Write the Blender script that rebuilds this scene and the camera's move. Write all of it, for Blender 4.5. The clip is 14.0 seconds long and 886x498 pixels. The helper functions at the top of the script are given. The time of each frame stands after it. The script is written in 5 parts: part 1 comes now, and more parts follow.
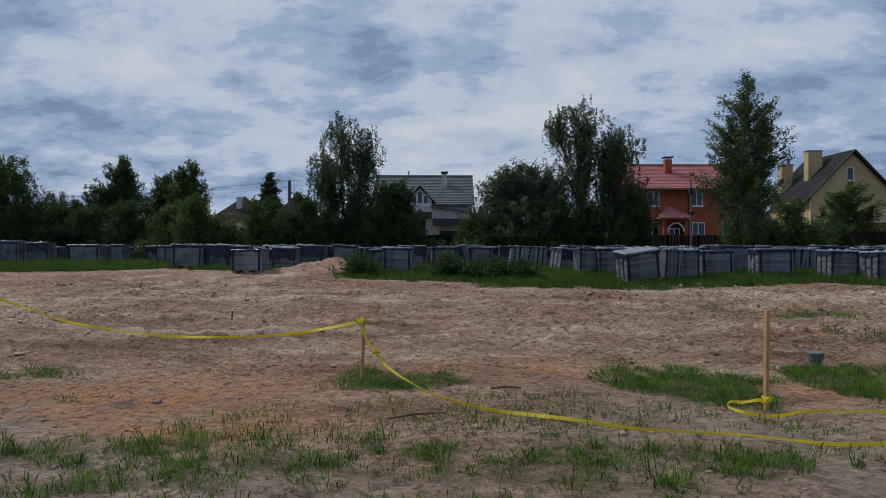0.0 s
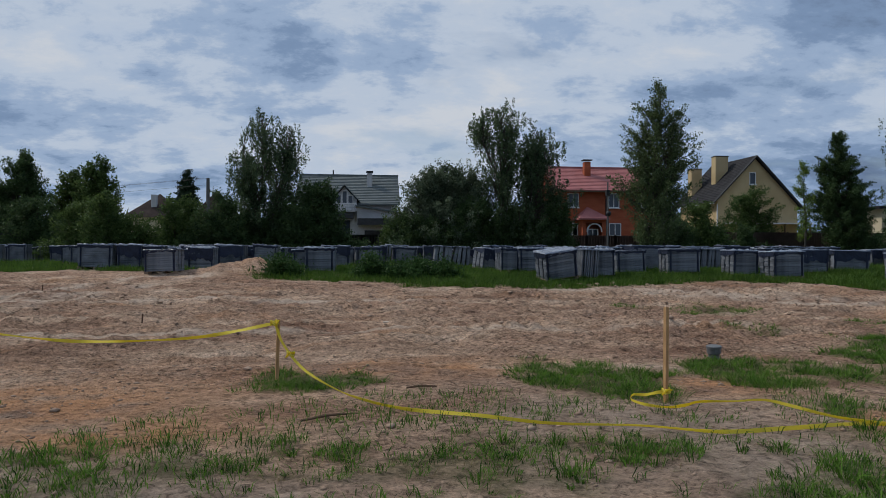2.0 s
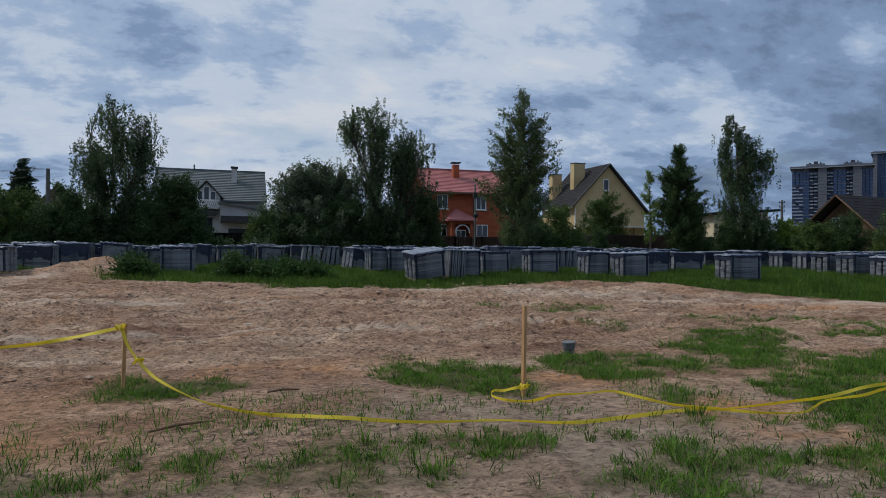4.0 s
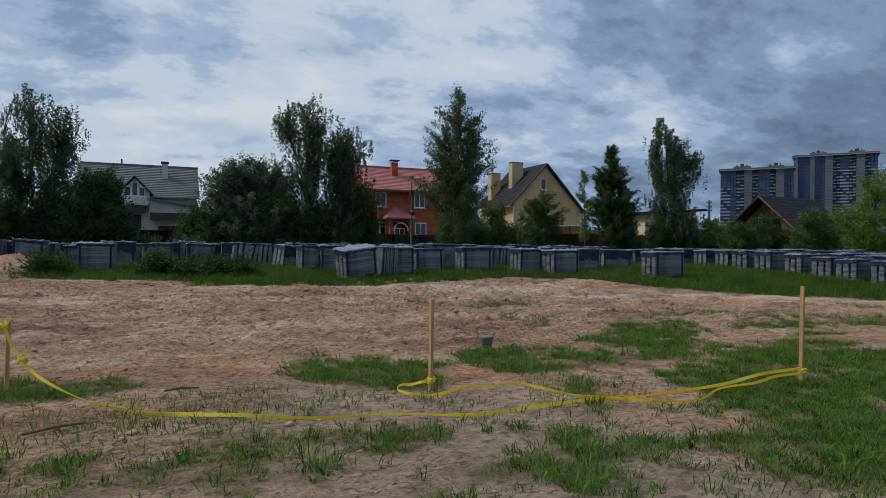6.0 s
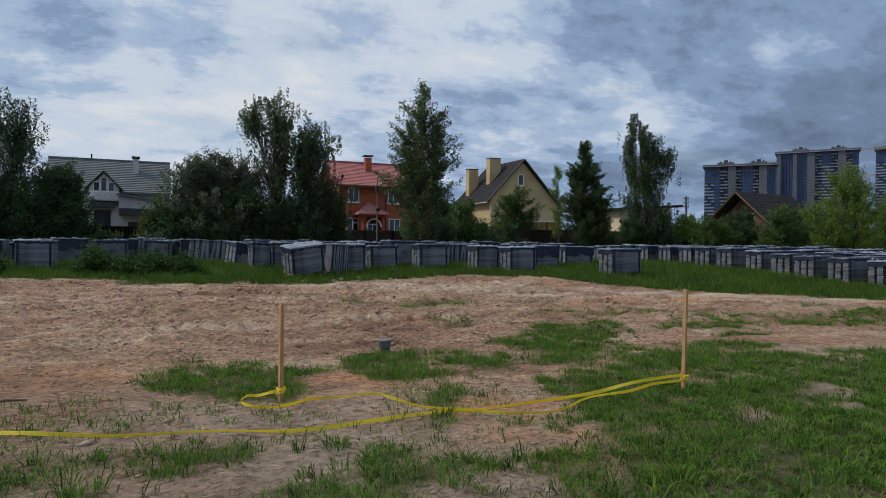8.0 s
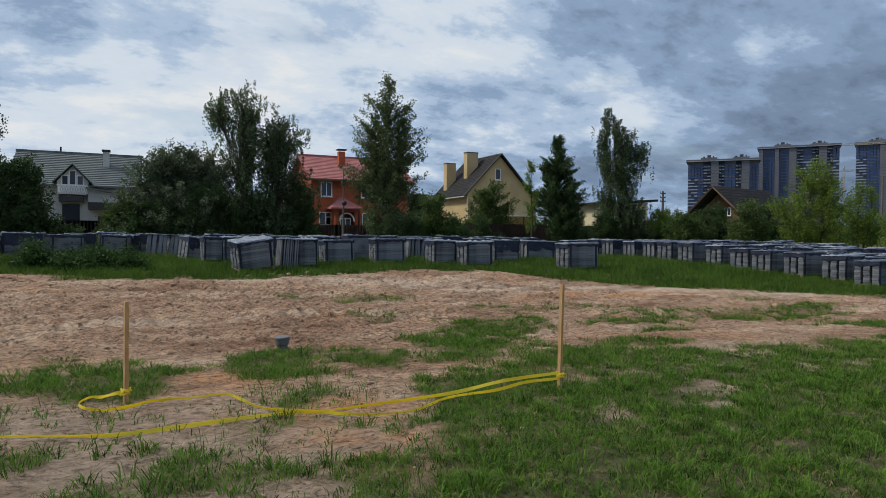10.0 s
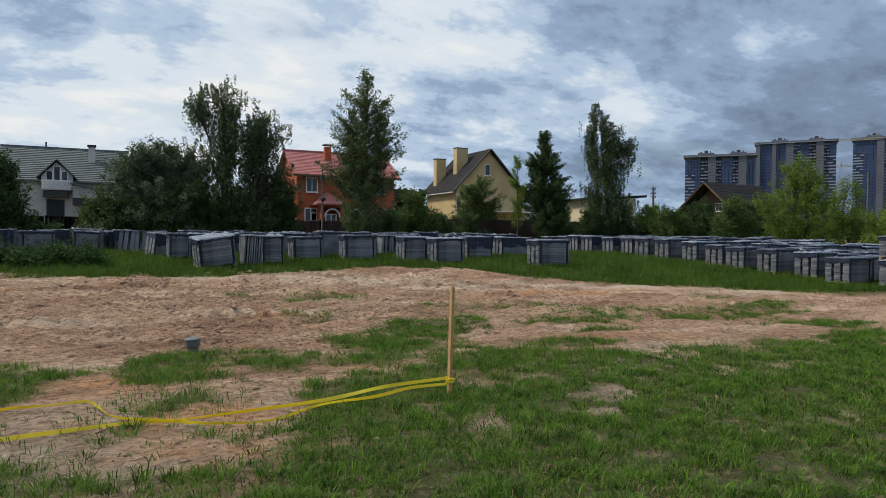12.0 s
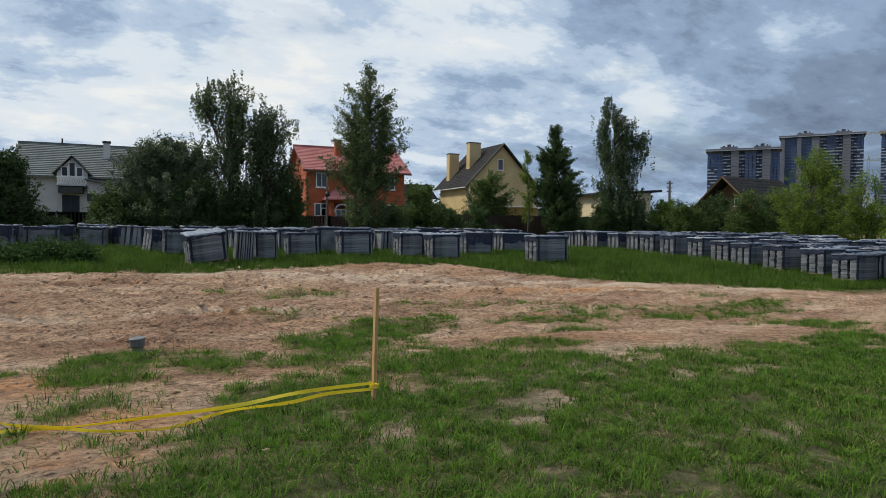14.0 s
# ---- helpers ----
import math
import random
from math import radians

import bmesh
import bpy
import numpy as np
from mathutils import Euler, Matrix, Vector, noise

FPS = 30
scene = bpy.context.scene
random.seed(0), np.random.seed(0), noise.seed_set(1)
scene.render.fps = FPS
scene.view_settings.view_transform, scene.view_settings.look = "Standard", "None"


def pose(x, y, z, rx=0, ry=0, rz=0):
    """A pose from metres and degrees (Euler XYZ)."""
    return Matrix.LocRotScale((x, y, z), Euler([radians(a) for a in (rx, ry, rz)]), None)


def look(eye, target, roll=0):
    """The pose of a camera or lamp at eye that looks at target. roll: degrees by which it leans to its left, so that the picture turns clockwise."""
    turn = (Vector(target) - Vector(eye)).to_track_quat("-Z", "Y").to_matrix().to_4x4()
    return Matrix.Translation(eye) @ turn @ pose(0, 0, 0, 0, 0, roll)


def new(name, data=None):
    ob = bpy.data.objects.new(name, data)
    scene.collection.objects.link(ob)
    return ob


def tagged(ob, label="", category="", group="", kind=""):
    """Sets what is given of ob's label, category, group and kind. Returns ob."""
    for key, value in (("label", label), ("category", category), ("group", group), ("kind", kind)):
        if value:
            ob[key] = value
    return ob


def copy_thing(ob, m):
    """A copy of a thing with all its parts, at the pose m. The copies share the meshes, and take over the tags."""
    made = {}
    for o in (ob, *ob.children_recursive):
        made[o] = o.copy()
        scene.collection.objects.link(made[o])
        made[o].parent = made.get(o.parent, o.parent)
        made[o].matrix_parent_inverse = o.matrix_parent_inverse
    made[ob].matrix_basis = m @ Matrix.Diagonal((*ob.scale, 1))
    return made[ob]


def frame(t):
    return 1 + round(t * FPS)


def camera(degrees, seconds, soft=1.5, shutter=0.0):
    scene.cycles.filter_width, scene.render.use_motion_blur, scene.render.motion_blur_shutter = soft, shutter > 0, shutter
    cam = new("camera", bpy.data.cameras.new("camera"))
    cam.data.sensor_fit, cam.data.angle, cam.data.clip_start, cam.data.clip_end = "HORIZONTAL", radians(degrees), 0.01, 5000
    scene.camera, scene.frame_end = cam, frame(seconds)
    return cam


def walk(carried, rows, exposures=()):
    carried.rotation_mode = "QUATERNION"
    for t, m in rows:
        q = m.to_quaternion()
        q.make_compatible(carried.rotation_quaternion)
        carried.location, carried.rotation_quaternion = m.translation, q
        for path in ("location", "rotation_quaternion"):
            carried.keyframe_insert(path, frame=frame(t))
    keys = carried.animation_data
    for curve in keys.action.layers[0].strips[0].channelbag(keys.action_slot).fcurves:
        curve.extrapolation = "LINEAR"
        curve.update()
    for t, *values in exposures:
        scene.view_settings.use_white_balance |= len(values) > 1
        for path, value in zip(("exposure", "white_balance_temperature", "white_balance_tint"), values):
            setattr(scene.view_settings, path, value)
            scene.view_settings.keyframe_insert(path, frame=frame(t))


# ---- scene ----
cam = camera(69.0, 14.0, 0.75)
PATH = [
    (0, (0.082, 0.152, 1.576), (0.075, 2.152, 1.572), 0.1),
    (0.5, (0.1, 0.144, 1.588), (0.099, 2.144, 1.582), 0.1),
    (1, (0.113, 0.142, 1.583), (0.155, 2.141, 1.577), 0.1),
    (1.5, (0.153, 0.112, 1.579), (0.275, 2.108, 1.573), 0.1),
    (2, (0.194, 0.097, 1.581), (0.415, 2.085, 1.577), 0.1),
    (2.5, (0.193, 0.103, 1.581), (0.516, 2.076, 1.577), 0.1),
    (3, (0.202, 0.106, 1.576), (0.622, 2.061, 1.573), 0.2),
    (3.5, (0.236, 0.105, 1.57), (0.751, 2.037, 1.568), 0.4),
    (4, (0.253, 0.104, 1.583), (0.864, 2.008, 1.581), 0.5),
    (6.5, (0.927, 0.027, 1.522), (1.718, 1.864, 1.515), 0.5),
    (7, (1.314, 0.031, 1.531), (2.116, 1.863, 1.521), 0.5),
    (7.5, (1.678, -0.01, 1.553), (2.489, 1.819, 1.54), 0.5),
    (8, (2.047, -0.125, 1.6), (2.862, 1.701, 1.582), 0.5),
    (8.5, (2.376, -0.204, 1.603), (3.197, 1.619, 1.58), 0.5),
    (9, (2.73, -0.275, 1.604), (3.563, 1.543, 1.578), 0.5),
    (11.5, (4.149, -0.671, 1.649), (5.013, 1.132, 1.602), 0.5),
    (12, (4.496, -0.716, 1.672), (5.354, 1.09, 1.623), 0.5),
    (12.5, (4.78, -0.672, 1.686), (5.632, 1.137, 1.633), 0.5),
    (13, (5.014, -0.644, 1.685), (5.857, 1.168, 1.629), 0.5),
    (13.5, (5.277, -0.758, 1.707), (6.106, 1.061, 1.646), 0.5),
    (14, (5.519, -0.81, 1.711), (6.321, 1.021, 1.646), 0.5),
]
walk(cam, [(t, look(eye, target, roll)) for t, eye, target, roll in PATH],
     exposures=[(0, -0.47, 6480, 11), (3, -0.40, 6480, 11), (6.5, -0.29, 6600, 11), (9, -0.14, 6830, 10), (11.5, 0.05, 7150, 9), (14, 0.09, 7250, 9)])

# ---- world and light ----
SUN_EL, SUN_AZ = 48.0, -58.0   # degrees; azimuth from +y towards +x
world = bpy.data.worlds.new("sky")
scene.world = world
world.use_nodes = True
wn, wl = world.node_tree.nodes, world.node_tree.links
wn.clear()


def wnode(kind, **inputs):
    n = wn.new(kind)
    for k, v in inputs.items():
        n.inputs[k.replace("_", " ")].default_value = v
    return n


def wmath(op, a, b=None, clamp=False):
    n = wn.new("ShaderNodeMath")
    n.operation, n.use_clamp = op, clamp
    for i, v in enumerate((a, b)):
        if v is None:
            continue
        if isinstance(v, (int, float)):
            n.inputs[i].default_value = v
        else:
            wl.new(v, n.inputs[i])
    return n.outputs[0]


sky = wn.new("ShaderNodeTexSky")
sky.sky_type, sky.sun_disc = "NISHITA", False
sky.sun_elevation, sky.sun_rotation = radians(SUN_EL), radians(SUN_AZ)
coord = wn.new("ShaderNodeTexCoord")
sep = wn.new("ShaderNodeSeparateXYZ")
wl.new(coord.outputs["Generated"], sep.inputs[0])
up = wmath("ADD", wmath("MAXIMUM", sep.outputs[2], 0.0), 0.30)
flat = wn.new("ShaderNodeCombineXYZ")
wl.new(wmath("DIVIDE", sep.outputs[0], up), flat.inputs[0])
wl.new(wmath("DIVIDE", sep.outputs[1], up), flat.inputs[1])


def cloud_noise(scale, detail, rough, distort, stretch, shift):
    m = wn.new("ShaderNodeMapping")
    m.inputs["Scale"].default_value = stretch
    m.inputs["Location"].default_value = shift
    wl.new(flat.outputs[0], m.inputs[0])
    n = wnode("ShaderNodeTexNoise", Scale=scale, Detail=detail, Roughness=rough, Distortion=distort)
    wl.new(m.outputs[0], n.inputs["Vector"])
    return n.outputs[0]


big = cloud_noise(0.75, 3, 0.5, 0.5, (1, 1.15, 1), (1.7, 0.4, 0))
mid = cloud_noise(2.1, 9, 0.60, 0.15, (1, 1.25, 1), (4.2, 1.1, 0))
wisp = cloud_noise(6.5, 8, 0.66, 0.15, (1, 1.3, 1), (0.3, 7.7, 0))
sun_way = Vector((math.sin(radians(SUN_AZ)) * math.cos(radians(SUN_EL)), math.cos(radians(SUN_AZ)) * math.cos(radians(SUN_EL)), math.sin(radians(SUN_EL))))
dot = wn.new("ShaderNodeVectorMath")
dot.operation = "DOT_PRODUCT"
dot.inputs[1].default_value = Vector((-0.08, 0.66, 0.747))   # where the deck is thinnest
wl.new(coord.outputs["Generated"], dot.inputs[0])
near_sun = wmath("POWER", wmath("MAXIMUM", dot.outputs["Value"], 0.0), 4.0)
# thickness of the cloud deck
depth = wmath("ADD", wmath("MULTIPLY", big, 0.36), wmath("ADD", wmath("MULTIPLY", mid, 0.66), wmath("MULTIPLY", wisp, 0.28)))
depth = wmath("ADD", depth, wmath("MULTIPLY", near_sun, 0.18))
# the deck thickens towards the rain on the east side
depth = wmath("SUBTRACT", depth, wmath("MULTIPLY", wmath("MAXIMUM", wmath("SUBTRACT", sep.outputs[0], 0.25), 0.0), 0.27))
depth = wmath("SUBTRACT", depth, wmath("MULTIPLY", wmath("MAXIMUM", wmath("SUBTRACT", wmath("MULTIPLY", sep.outputs[0], -1.0), 0.02), 0.0), 0.05))
ramp = wn.new("ShaderNodeValToRGB")
wl.new(depth, ramp.inputs[0])
cr = ramp.color_ramp
cr.interpolation = "EASE"
cr.elements[0].position, cr.elements[0].color = 0.38, (0.105, 0.155, 0.245, 1)
cr.elements[1].position, cr.elements[1].color = 0.84, (0.640, 0.690, 0.755, 1)
for pos, col in ((0.49, (0.155, 0.225, 0.35, 1)), (0.57, (0.215, 0.315, 0.485, 1)), (0.64, (0.340, 0.455, 0.635, 1)), (0.72, (0.525, 0.615, 0.74, 1))):
    e = cr.elements.new(pos)
    e.color = col
blue = wn.new("ShaderNodeMix")
blue.data_type = "RGBA"
skyscale = wn.new("ShaderNodeVectorMath")
skyscale.operation = "SCALE"
skyscale.inputs["Scale"].default_value = 0.10
wl.new(sky.outputs[0], skyscale.inputs[0])
gap = cloud_noise(2.2, 5, 0.55, 0.3, (1, 1.5, 1), (9.1, 3.3, 0))
blue_amount = wmath("MULTIPLY", wmath("SUBTRACT", gap, 0.56, True), 3.0, True)
wl.new(blue_amount, blue.inputs[0])
wl.new(ramp.outputs[0], blue.inputs[6])
wl.new(skyscale.outputs[0], blue.inputs[7])
background = wnode("ShaderNodeBackground", Strength=1.18)
wl.new(blue.outputs[2], background.inputs[0])
wl.new(background.outputs[0], wn.new("ShaderNodeOutputWorld").inputs[0])

sun = new("sun", bpy.data.lights.new("sun", "SUN"))
sun.data.energy, sun.data.angle, sun.data.color = 3.0, radians(9), (1.0, 0.95, 0.87)
sun.matrix_world = look(sun_way * 50, (0, 0, 0))

# ---- materials ----
def mat(name, c1, c2, scale=4.0, rough=0.8, metal=0.0, fine=60.0, bump=0.2, bump_size=0.01, island=0.0, per_object=0.0, stretch=(1, 1, 1), spec=0.3):
    """Two colours mixed by a coarse and a fine noise, with relief and uneven gloss."""
    m = bpy.data.materials.new(name)
    m.use_nodes = True
    n, l = m.node_tree.nodes, m.node_tree.links
    b = n["Principled BSDF"]
    tc = n.new("ShaderNodeTexCoord")
    mp = n.new("ShaderNodeMapping")
    mp.inputs["Scale"].default_value = stretch
    l.new(tc.outputs["Object"], mp.inputs[0])
    coarse, grain = n.new("ShaderNodeTexNoise"), n.new("ShaderNodeTexNoise")
    for node, s, d in ((coarse, scale, 4), (grain, fine, 3)):
        node.inputs["Scale"].default_value, node.inputs["Detail"].default_value = s, d
        l.new(mp.outputs[0], node.inputs["Vector"])
    both = n.new("ShaderNodeMath")
    both.operation = "MULTIPLY_ADD"
    l.new(grain.outputs[0], both.inputs[0])
    both.inputs[1].default_value = 0.45
    l.new(coarse.outputs[0], both.inputs[2])
    last = both
    for amount, kind, out in ((island, "ShaderNodeNewGeometry", "Random Per Island"), (per_object, "ShaderNodeObjectInfo", "Random")):
        if amount:
            src, add = n.new(kind), n.new("ShaderNodeMath")
            add.operation = "MULTIPLY_ADD"
            l.new(src.outputs[out], add.inputs[0])
            add.inputs[1].default_value = amount
            l.new(last.outputs[0], add.inputs[2])
            shift = n.new("ShaderNodeMath")
            shift.operation = "SUBTRACT"
            l.new(add.outputs[0], shift.inputs[0])
            shift.inputs[1].default_value = amount / 2
            last = shift
    span = n.new("ShaderNodeMapRange")
    span.inputs["From Min"].default_value, span.inputs["From Max"].default_value = 0.42, 1.02
    l.new(last.outputs[0], span.inputs["Value"])
    mix = n.new("ShaderNodeMix")
    mix.data_type = "RGBA"
    mix.inputs[6].default_value, mix.inputs[7].default_value = (*c1, 1), (*c2, 1)
    l.new(span.outputs[0], mix.inputs[0])
    l.new(mix.outputs[2], b.inputs["Base Color"])
    gloss = n.new("ShaderNodeMapRange")
    gloss.inputs["To Min"].default_value, gloss.inputs["To Max"].default_value = max(rough - 0.12, 0.02), min(rough + 0.12, 1)
    l.new(grain.outputs[0], gloss.inputs["Value"])
    l.new(gloss.outputs[0], b.inputs["Roughness"])
    b.inputs["Metallic"].default_value, b.inputs["Specular IOR Level"].default_value = metal, spec
    if bump:
        bp = n.new("ShaderNodeBump")
        bp.inputs["Strength"].default_value, bp.inputs["Distance"].default_value = bump, bump_size
        l.new(both.outputs[0], bp.inputs["Height"])
        l.new(bp.outputs[0], b.inputs["Normal"])
    return m


def leaf_mat(name, dark, light, through_light=0.35, patch=0.9):
    m = bpy.data.materials.new(name)
    m.use_nodes = True
    n, l = m.node_tree.nodes, m.node_tree.links
    n.clear()
    geo, tc, noi = n.new("ShaderNodeNewGeometry"), n.new("ShaderNodeTexCoord"), n.new("ShaderNodeTexNoise")
    noi.inputs["Scale"].default_value, noi.inputs["Detail"].default_value = patch, 3
    l.new(tc.outputs["Object"], noi.inputs["Vector"])
    add = n.new("ShaderNodeMath")
    add.operation = "MULTIPLY_ADD"
    l.new(geo.outputs["Random Per Island"], add.inputs[0])
    add.inputs[1].default_value = 0.55
    l.new(noi.outputs[0], add.inputs[2])
    span = n.new("ShaderNodeMapRange")
    span.inputs["From Min"].default_value, span.inputs["From Max"].default_value = 0.42, 1.08
    l.new(add.outputs[0], span.inputs["Value"])
    mix = n.new("ShaderNodeMix")
    mix.data_type = "RGBA"
    mix.inputs[6].default_value, mix.inputs[7].default_value = (*dark, 1), (*light, 1)
    l.new(span.outputs[0], mix.inputs[0])
    pb, tr, ms, out = n.new("ShaderNodeBsdfPrincipled"), n.new("ShaderNodeBsdfTranslucent"), n.new("ShaderNodeMixShader"), n.new("ShaderNodeOutputMaterial")
    pb.inputs["Roughness"].default_value, pb.inputs["Specular IOR Level"].default_value = 0.6, 0.12
    l.new(mix.outputs[2], pb.inputs["Base Color"])
    l.new(mix.outputs[2], tr.inputs["Color"])
    ms.inputs[0].default_value = through_light
    l.new(pb.outputs[0], ms.inputs[1])
    l.new(tr.outputs[0], ms.inputs[2])
    l.new(ms.outputs[0], out.inputs[0])
    return m


def plain_glass(name, tint, rough=0.08):
    m = bpy.data.materials.new(name)
    m.use_nodes = True
    b = m.node_tree.nodes["Principled BSDF"]
    b.inputs["Base Color"].default_value, b.inputs["Roughness"].default_value = (*tint, 1), rough
    b.inputs["Specular IOR Level"].default_value = 0.5
    return m


def ground_mat():
    """Sandy subsoil: pale dry sand, orange loam and grey-brown topsoil in patches; turf soil under the grass, darkened
    for the shade between blades.
    """
    m = bpy.data.materials.new("bare_soil")
    m.use_nodes = True
    n, l = m.node_tree.nodes, m.node_tree.links
    b = n["Principled BSDF"]
    tc = n.new("ShaderNodeTexCoord")

    def noise_at(scale, detail, rough, stretch=(1, 1, 1), distort=0.0):
        mp, t = n.new("ShaderNodeMapping"), n.new("ShaderNodeTexNoise")
        mp.inputs["Scale"].default_value = stretch
        t.inputs["Scale"].default_value, t.inputs["Detail"].default_value, t.inputs["Roughness"].default_value, t.inputs["Distortion"].default_value = scale, detail, rough, distort
        l.new(tc.outputs["Object"], mp.inputs[0])
        l.new(mp.outputs[0], t.inputs["Vector"])
        return t.outputs[0]

    def ramp_of(value, stops):
        r = n.new("ShaderNodeValToRGB")
        l.new(value, r.inputs[0])
        while len(r.color_ramp.elements) < len(stops):
            r.color_ramp.elements.new(0.5)
        for e, (p, c) in zip(r.color_ramp.elements, stops):
            e.position, e.color = p, (*c, 1)
        return r.outputs[0]

    def mixed(fac, a, c, mode="MIX"):
        x = n.new("ShaderNodeMix")
        x.data_type, x.blend_type = "RGBA", mode
        for s, v in ((0, fac), (6, a), (7, c)):
            if isinstance(v, (int, float)):
                x.inputs[s].default_value = v
            elif isinstance(v, tuple):
                x.inputs[s].default_value = (*v, 1)
            else:
                l.new(v, x.inputs[s])
        return x.outputs[2]

    base = ramp_of(noise_at(0.45, 6, 0.6, (0.6, 1.5, 1)), [(0.30, (0.290, 0.170, 0.114)), (0.45, (0.415, 0.270, 0.188)), (0.57, (0.540, 0.380, 0.270)), (0.72, (0.690, 0.535, 0.410))])
    loam = ramp_of(noise_at(0.55, 5, 0.6, (0.8, 1.2, 1), 0.6), [(0.54, (0, 0, 0)), (0.76, (0.8, 0.8, 0.8))])
    base = mixed(loam, base, (0.500, 0.285, 0.160))
    # dark stops paint small shadows among clods and ruts; pale stops are soil tone
    clods = ramp_of(noise_at(11, 8, 0.75, (0.85, 1.1, 1), 0.9), [(0.37, (0.20, 0.19, 0.18)), (0.465, (0.74, 0.73, 0.72)), (0.56, (1.08, 1.07, 1.06)), (0.70, (1.46, 1.44, 1.42))])
    streaks = ramp_of(noise_at(2.0, 8, 0.70, (0.55, 1.25, 1), 1.2), [(0.36, (0.70, 0.68, 0.67)), (0.50, (1.0, 1.0, 1.0)), (0.66, (1.24, 1.23, 1.22))])
    base = mixed(0.9, base, streaks, "MULTIPLY")
    base = mixed(0.9, base, clods, "MULTIPLY")
    crumbs = ramp_of(noise_at(34, 5, 0.75, (0.9, 1.1, 1), 0.6), [(0.36, (0.50, 0.49, 0.48)), (0.48, (1.0, 1.0, 1.0)), (0.66, (1.25, 1.24, 1.23))])
    base = mixed(0.85, base, crumbs, "MULTIPLY")
    grit = ramp_of(noise_at(50, 3, 0.6), [(0.3, (0.80, 0.79, 0.78)), (0.6, (1.06, 1.06, 1.06))])
    base = mixed(0.7, base, grit, "MULTIPLY")
    lane = n.new("ShaderNodeAttribute")
    lane.attribute_name = "lane"
    base = mixed(lane.outputs["Fac"], base, mixed(0.5, (0.63, 0.50, 0.39), clods, "MULTIPLY"))
    turf, grey = n.new("ShaderNodeAttribute"), n.new("ShaderNodeAttribute")
    turf.attribute_name, grey.attribute_name = "turf", "topsoil"
    top = ramp_of(noise_at(1.7, 6, 0.65), [(0.3, (0.330, 0.250, 0.190)), (0.7, (0.600, 0.480, 0.380))])
    base = mixed(grey.outputs["Fac"], base, mixed(0.8, top, clods, "MULTIPLY"))
    warm = n.new("ShaderNodeAttribute")
    warm.attribute_name = "loam"
    base = mixed(warm.outputs["Fac"], base, mixed(0.75, (0.600, 0.315, 0.160), clods, "MULTIPLY"))
    # turf soil; its dark stops carry the shade in the gaps between blades
    shaded_sod = ramp_of(noise_at(6, 5, 0.7), [(0.38, (0.036, 0.060, 0.013)), (0.56, (0.090, 0.105, 0.036)), (0.74, (0.34, 0.265, 0.18))])
    base = mixed(turf.outputs["Fac"], base, shaded_sod)
    l.new(base, b.inputs["Base Color"])
    b.inputs["Roughness"].default_value, b.inputs["Specular IOR Level"].default_value = 0.95, 0.12
    bump1, bump2 = n.new("ShaderNodeBump"), n.new("ShaderNodeBump")
    for bp, src, dist, s in ((bump1, noise_at(8, 9, 0.74, (0.9, 1.1, 1), 0.7), 0.13, 1.0), (bump2, noise_at(38, 3, 0.6), 0.010, 0.6)):
        bp.inputs["Distance"].default_value, bp.inputs["Strength"].default_value = dist, s
        l.new(src, bp.inputs["Height"])
    l.new(bump1.outputs[0], bump2.inputs["Normal"])
    l.new(bump2.outputs[0], b.inputs["Normal"])
    return m


SOIL = ground_mat()
# GRASS and GRASS_TALL: shadow among the blades is put into their dark colours
GRASS = leaf_mat("grass_blade", (0.010, 0.040, 0.007), (0.150, 0.285, 0.038), 0.40, 4.5)
GRASS_TALL = leaf_mat("tall_grass_blade", (0.020, 0.055, 0.009), (0.105, 0.190, 0.028), 0.35)
STRAW = leaf_mat("dry_grass", (0.16, 0.13, 0.06), (0.30, 0.25, 0.12), 0.2)
WEED = leaf_mat("weed_leaf", (0.018, 0.045, 0.012), (0.055, 0.110, 0.030), 0.3)
LEAF_BIRCH = leaf_mat("birch_leaf", (0.030, 0.057, 0.028), (0.128, 0.180, 0.092), 0.42)
LEAF_DARK = leaf_mat("dark_leaf", (0.021, 0.045, 0.017), (0.085, 0.135, 0.050))
LEAF_MID = leaf_mat("green_leaf", (0.028, 0.058, 0.015), (0.118, 0.175, 0.052))
LEAF_LIGHT = leaf_mat("light_leaf", (0.065, 0.120, 0.016), (0.205, 0.290, 0.060))
LEAF_POPLAR = leaf_mat("poplar_leaf", (0.040, 0.066, 0.026), (0.150, 0.200, 0.082))
LEAF_CHERRY = leaf_mat("cherry_leaf", (0.028, 0.052, 0.028), (0.160, 0.205, 0.128), 0.42)
NEEDLE = leaf_mat("spruce_needle", (0.012, 0.026, 0.014), (0.035, 0.060, 0.030), 0.1)
BARK = mat("bark", (0.035, 0.028, 0.022), (0.105, 0.090, 0.075), 6, 0.9, stretch=(2, 2, 0.5), bump=0.6, bump_size=0.03)
BIRCH_BARK = mat("birch_bark", (0.05, 0.045, 0.04), (0.55, 0.53, 0.49), 3, 0.8, stretch=(1, 1, 3), bump=0.3)
CONCRETE = mat("concrete_slab", (0.055, 0.064, 0.078), (0.210, 0.226, 0.250), 3, 0.88, fine=40, bump=0.4, bump_size=0.008, per_object=0.35)
FILM = mat("clear_film", (0.010, 0.017, 0.038), (0.22, 0.26, 0.33), 4.5, 0.30, fine=14, bump=1.0, bump_size=0.06, per_object=0.5, spec=0.5)
FILM_NAVY = mat("navy_film", (0.006, 0.009, 0.020), (0.026, 0.036, 0.070), 3, 0.5, fine=16, bump=0.8, bump_size=0.03, per_object=0.2, spec=0.3)
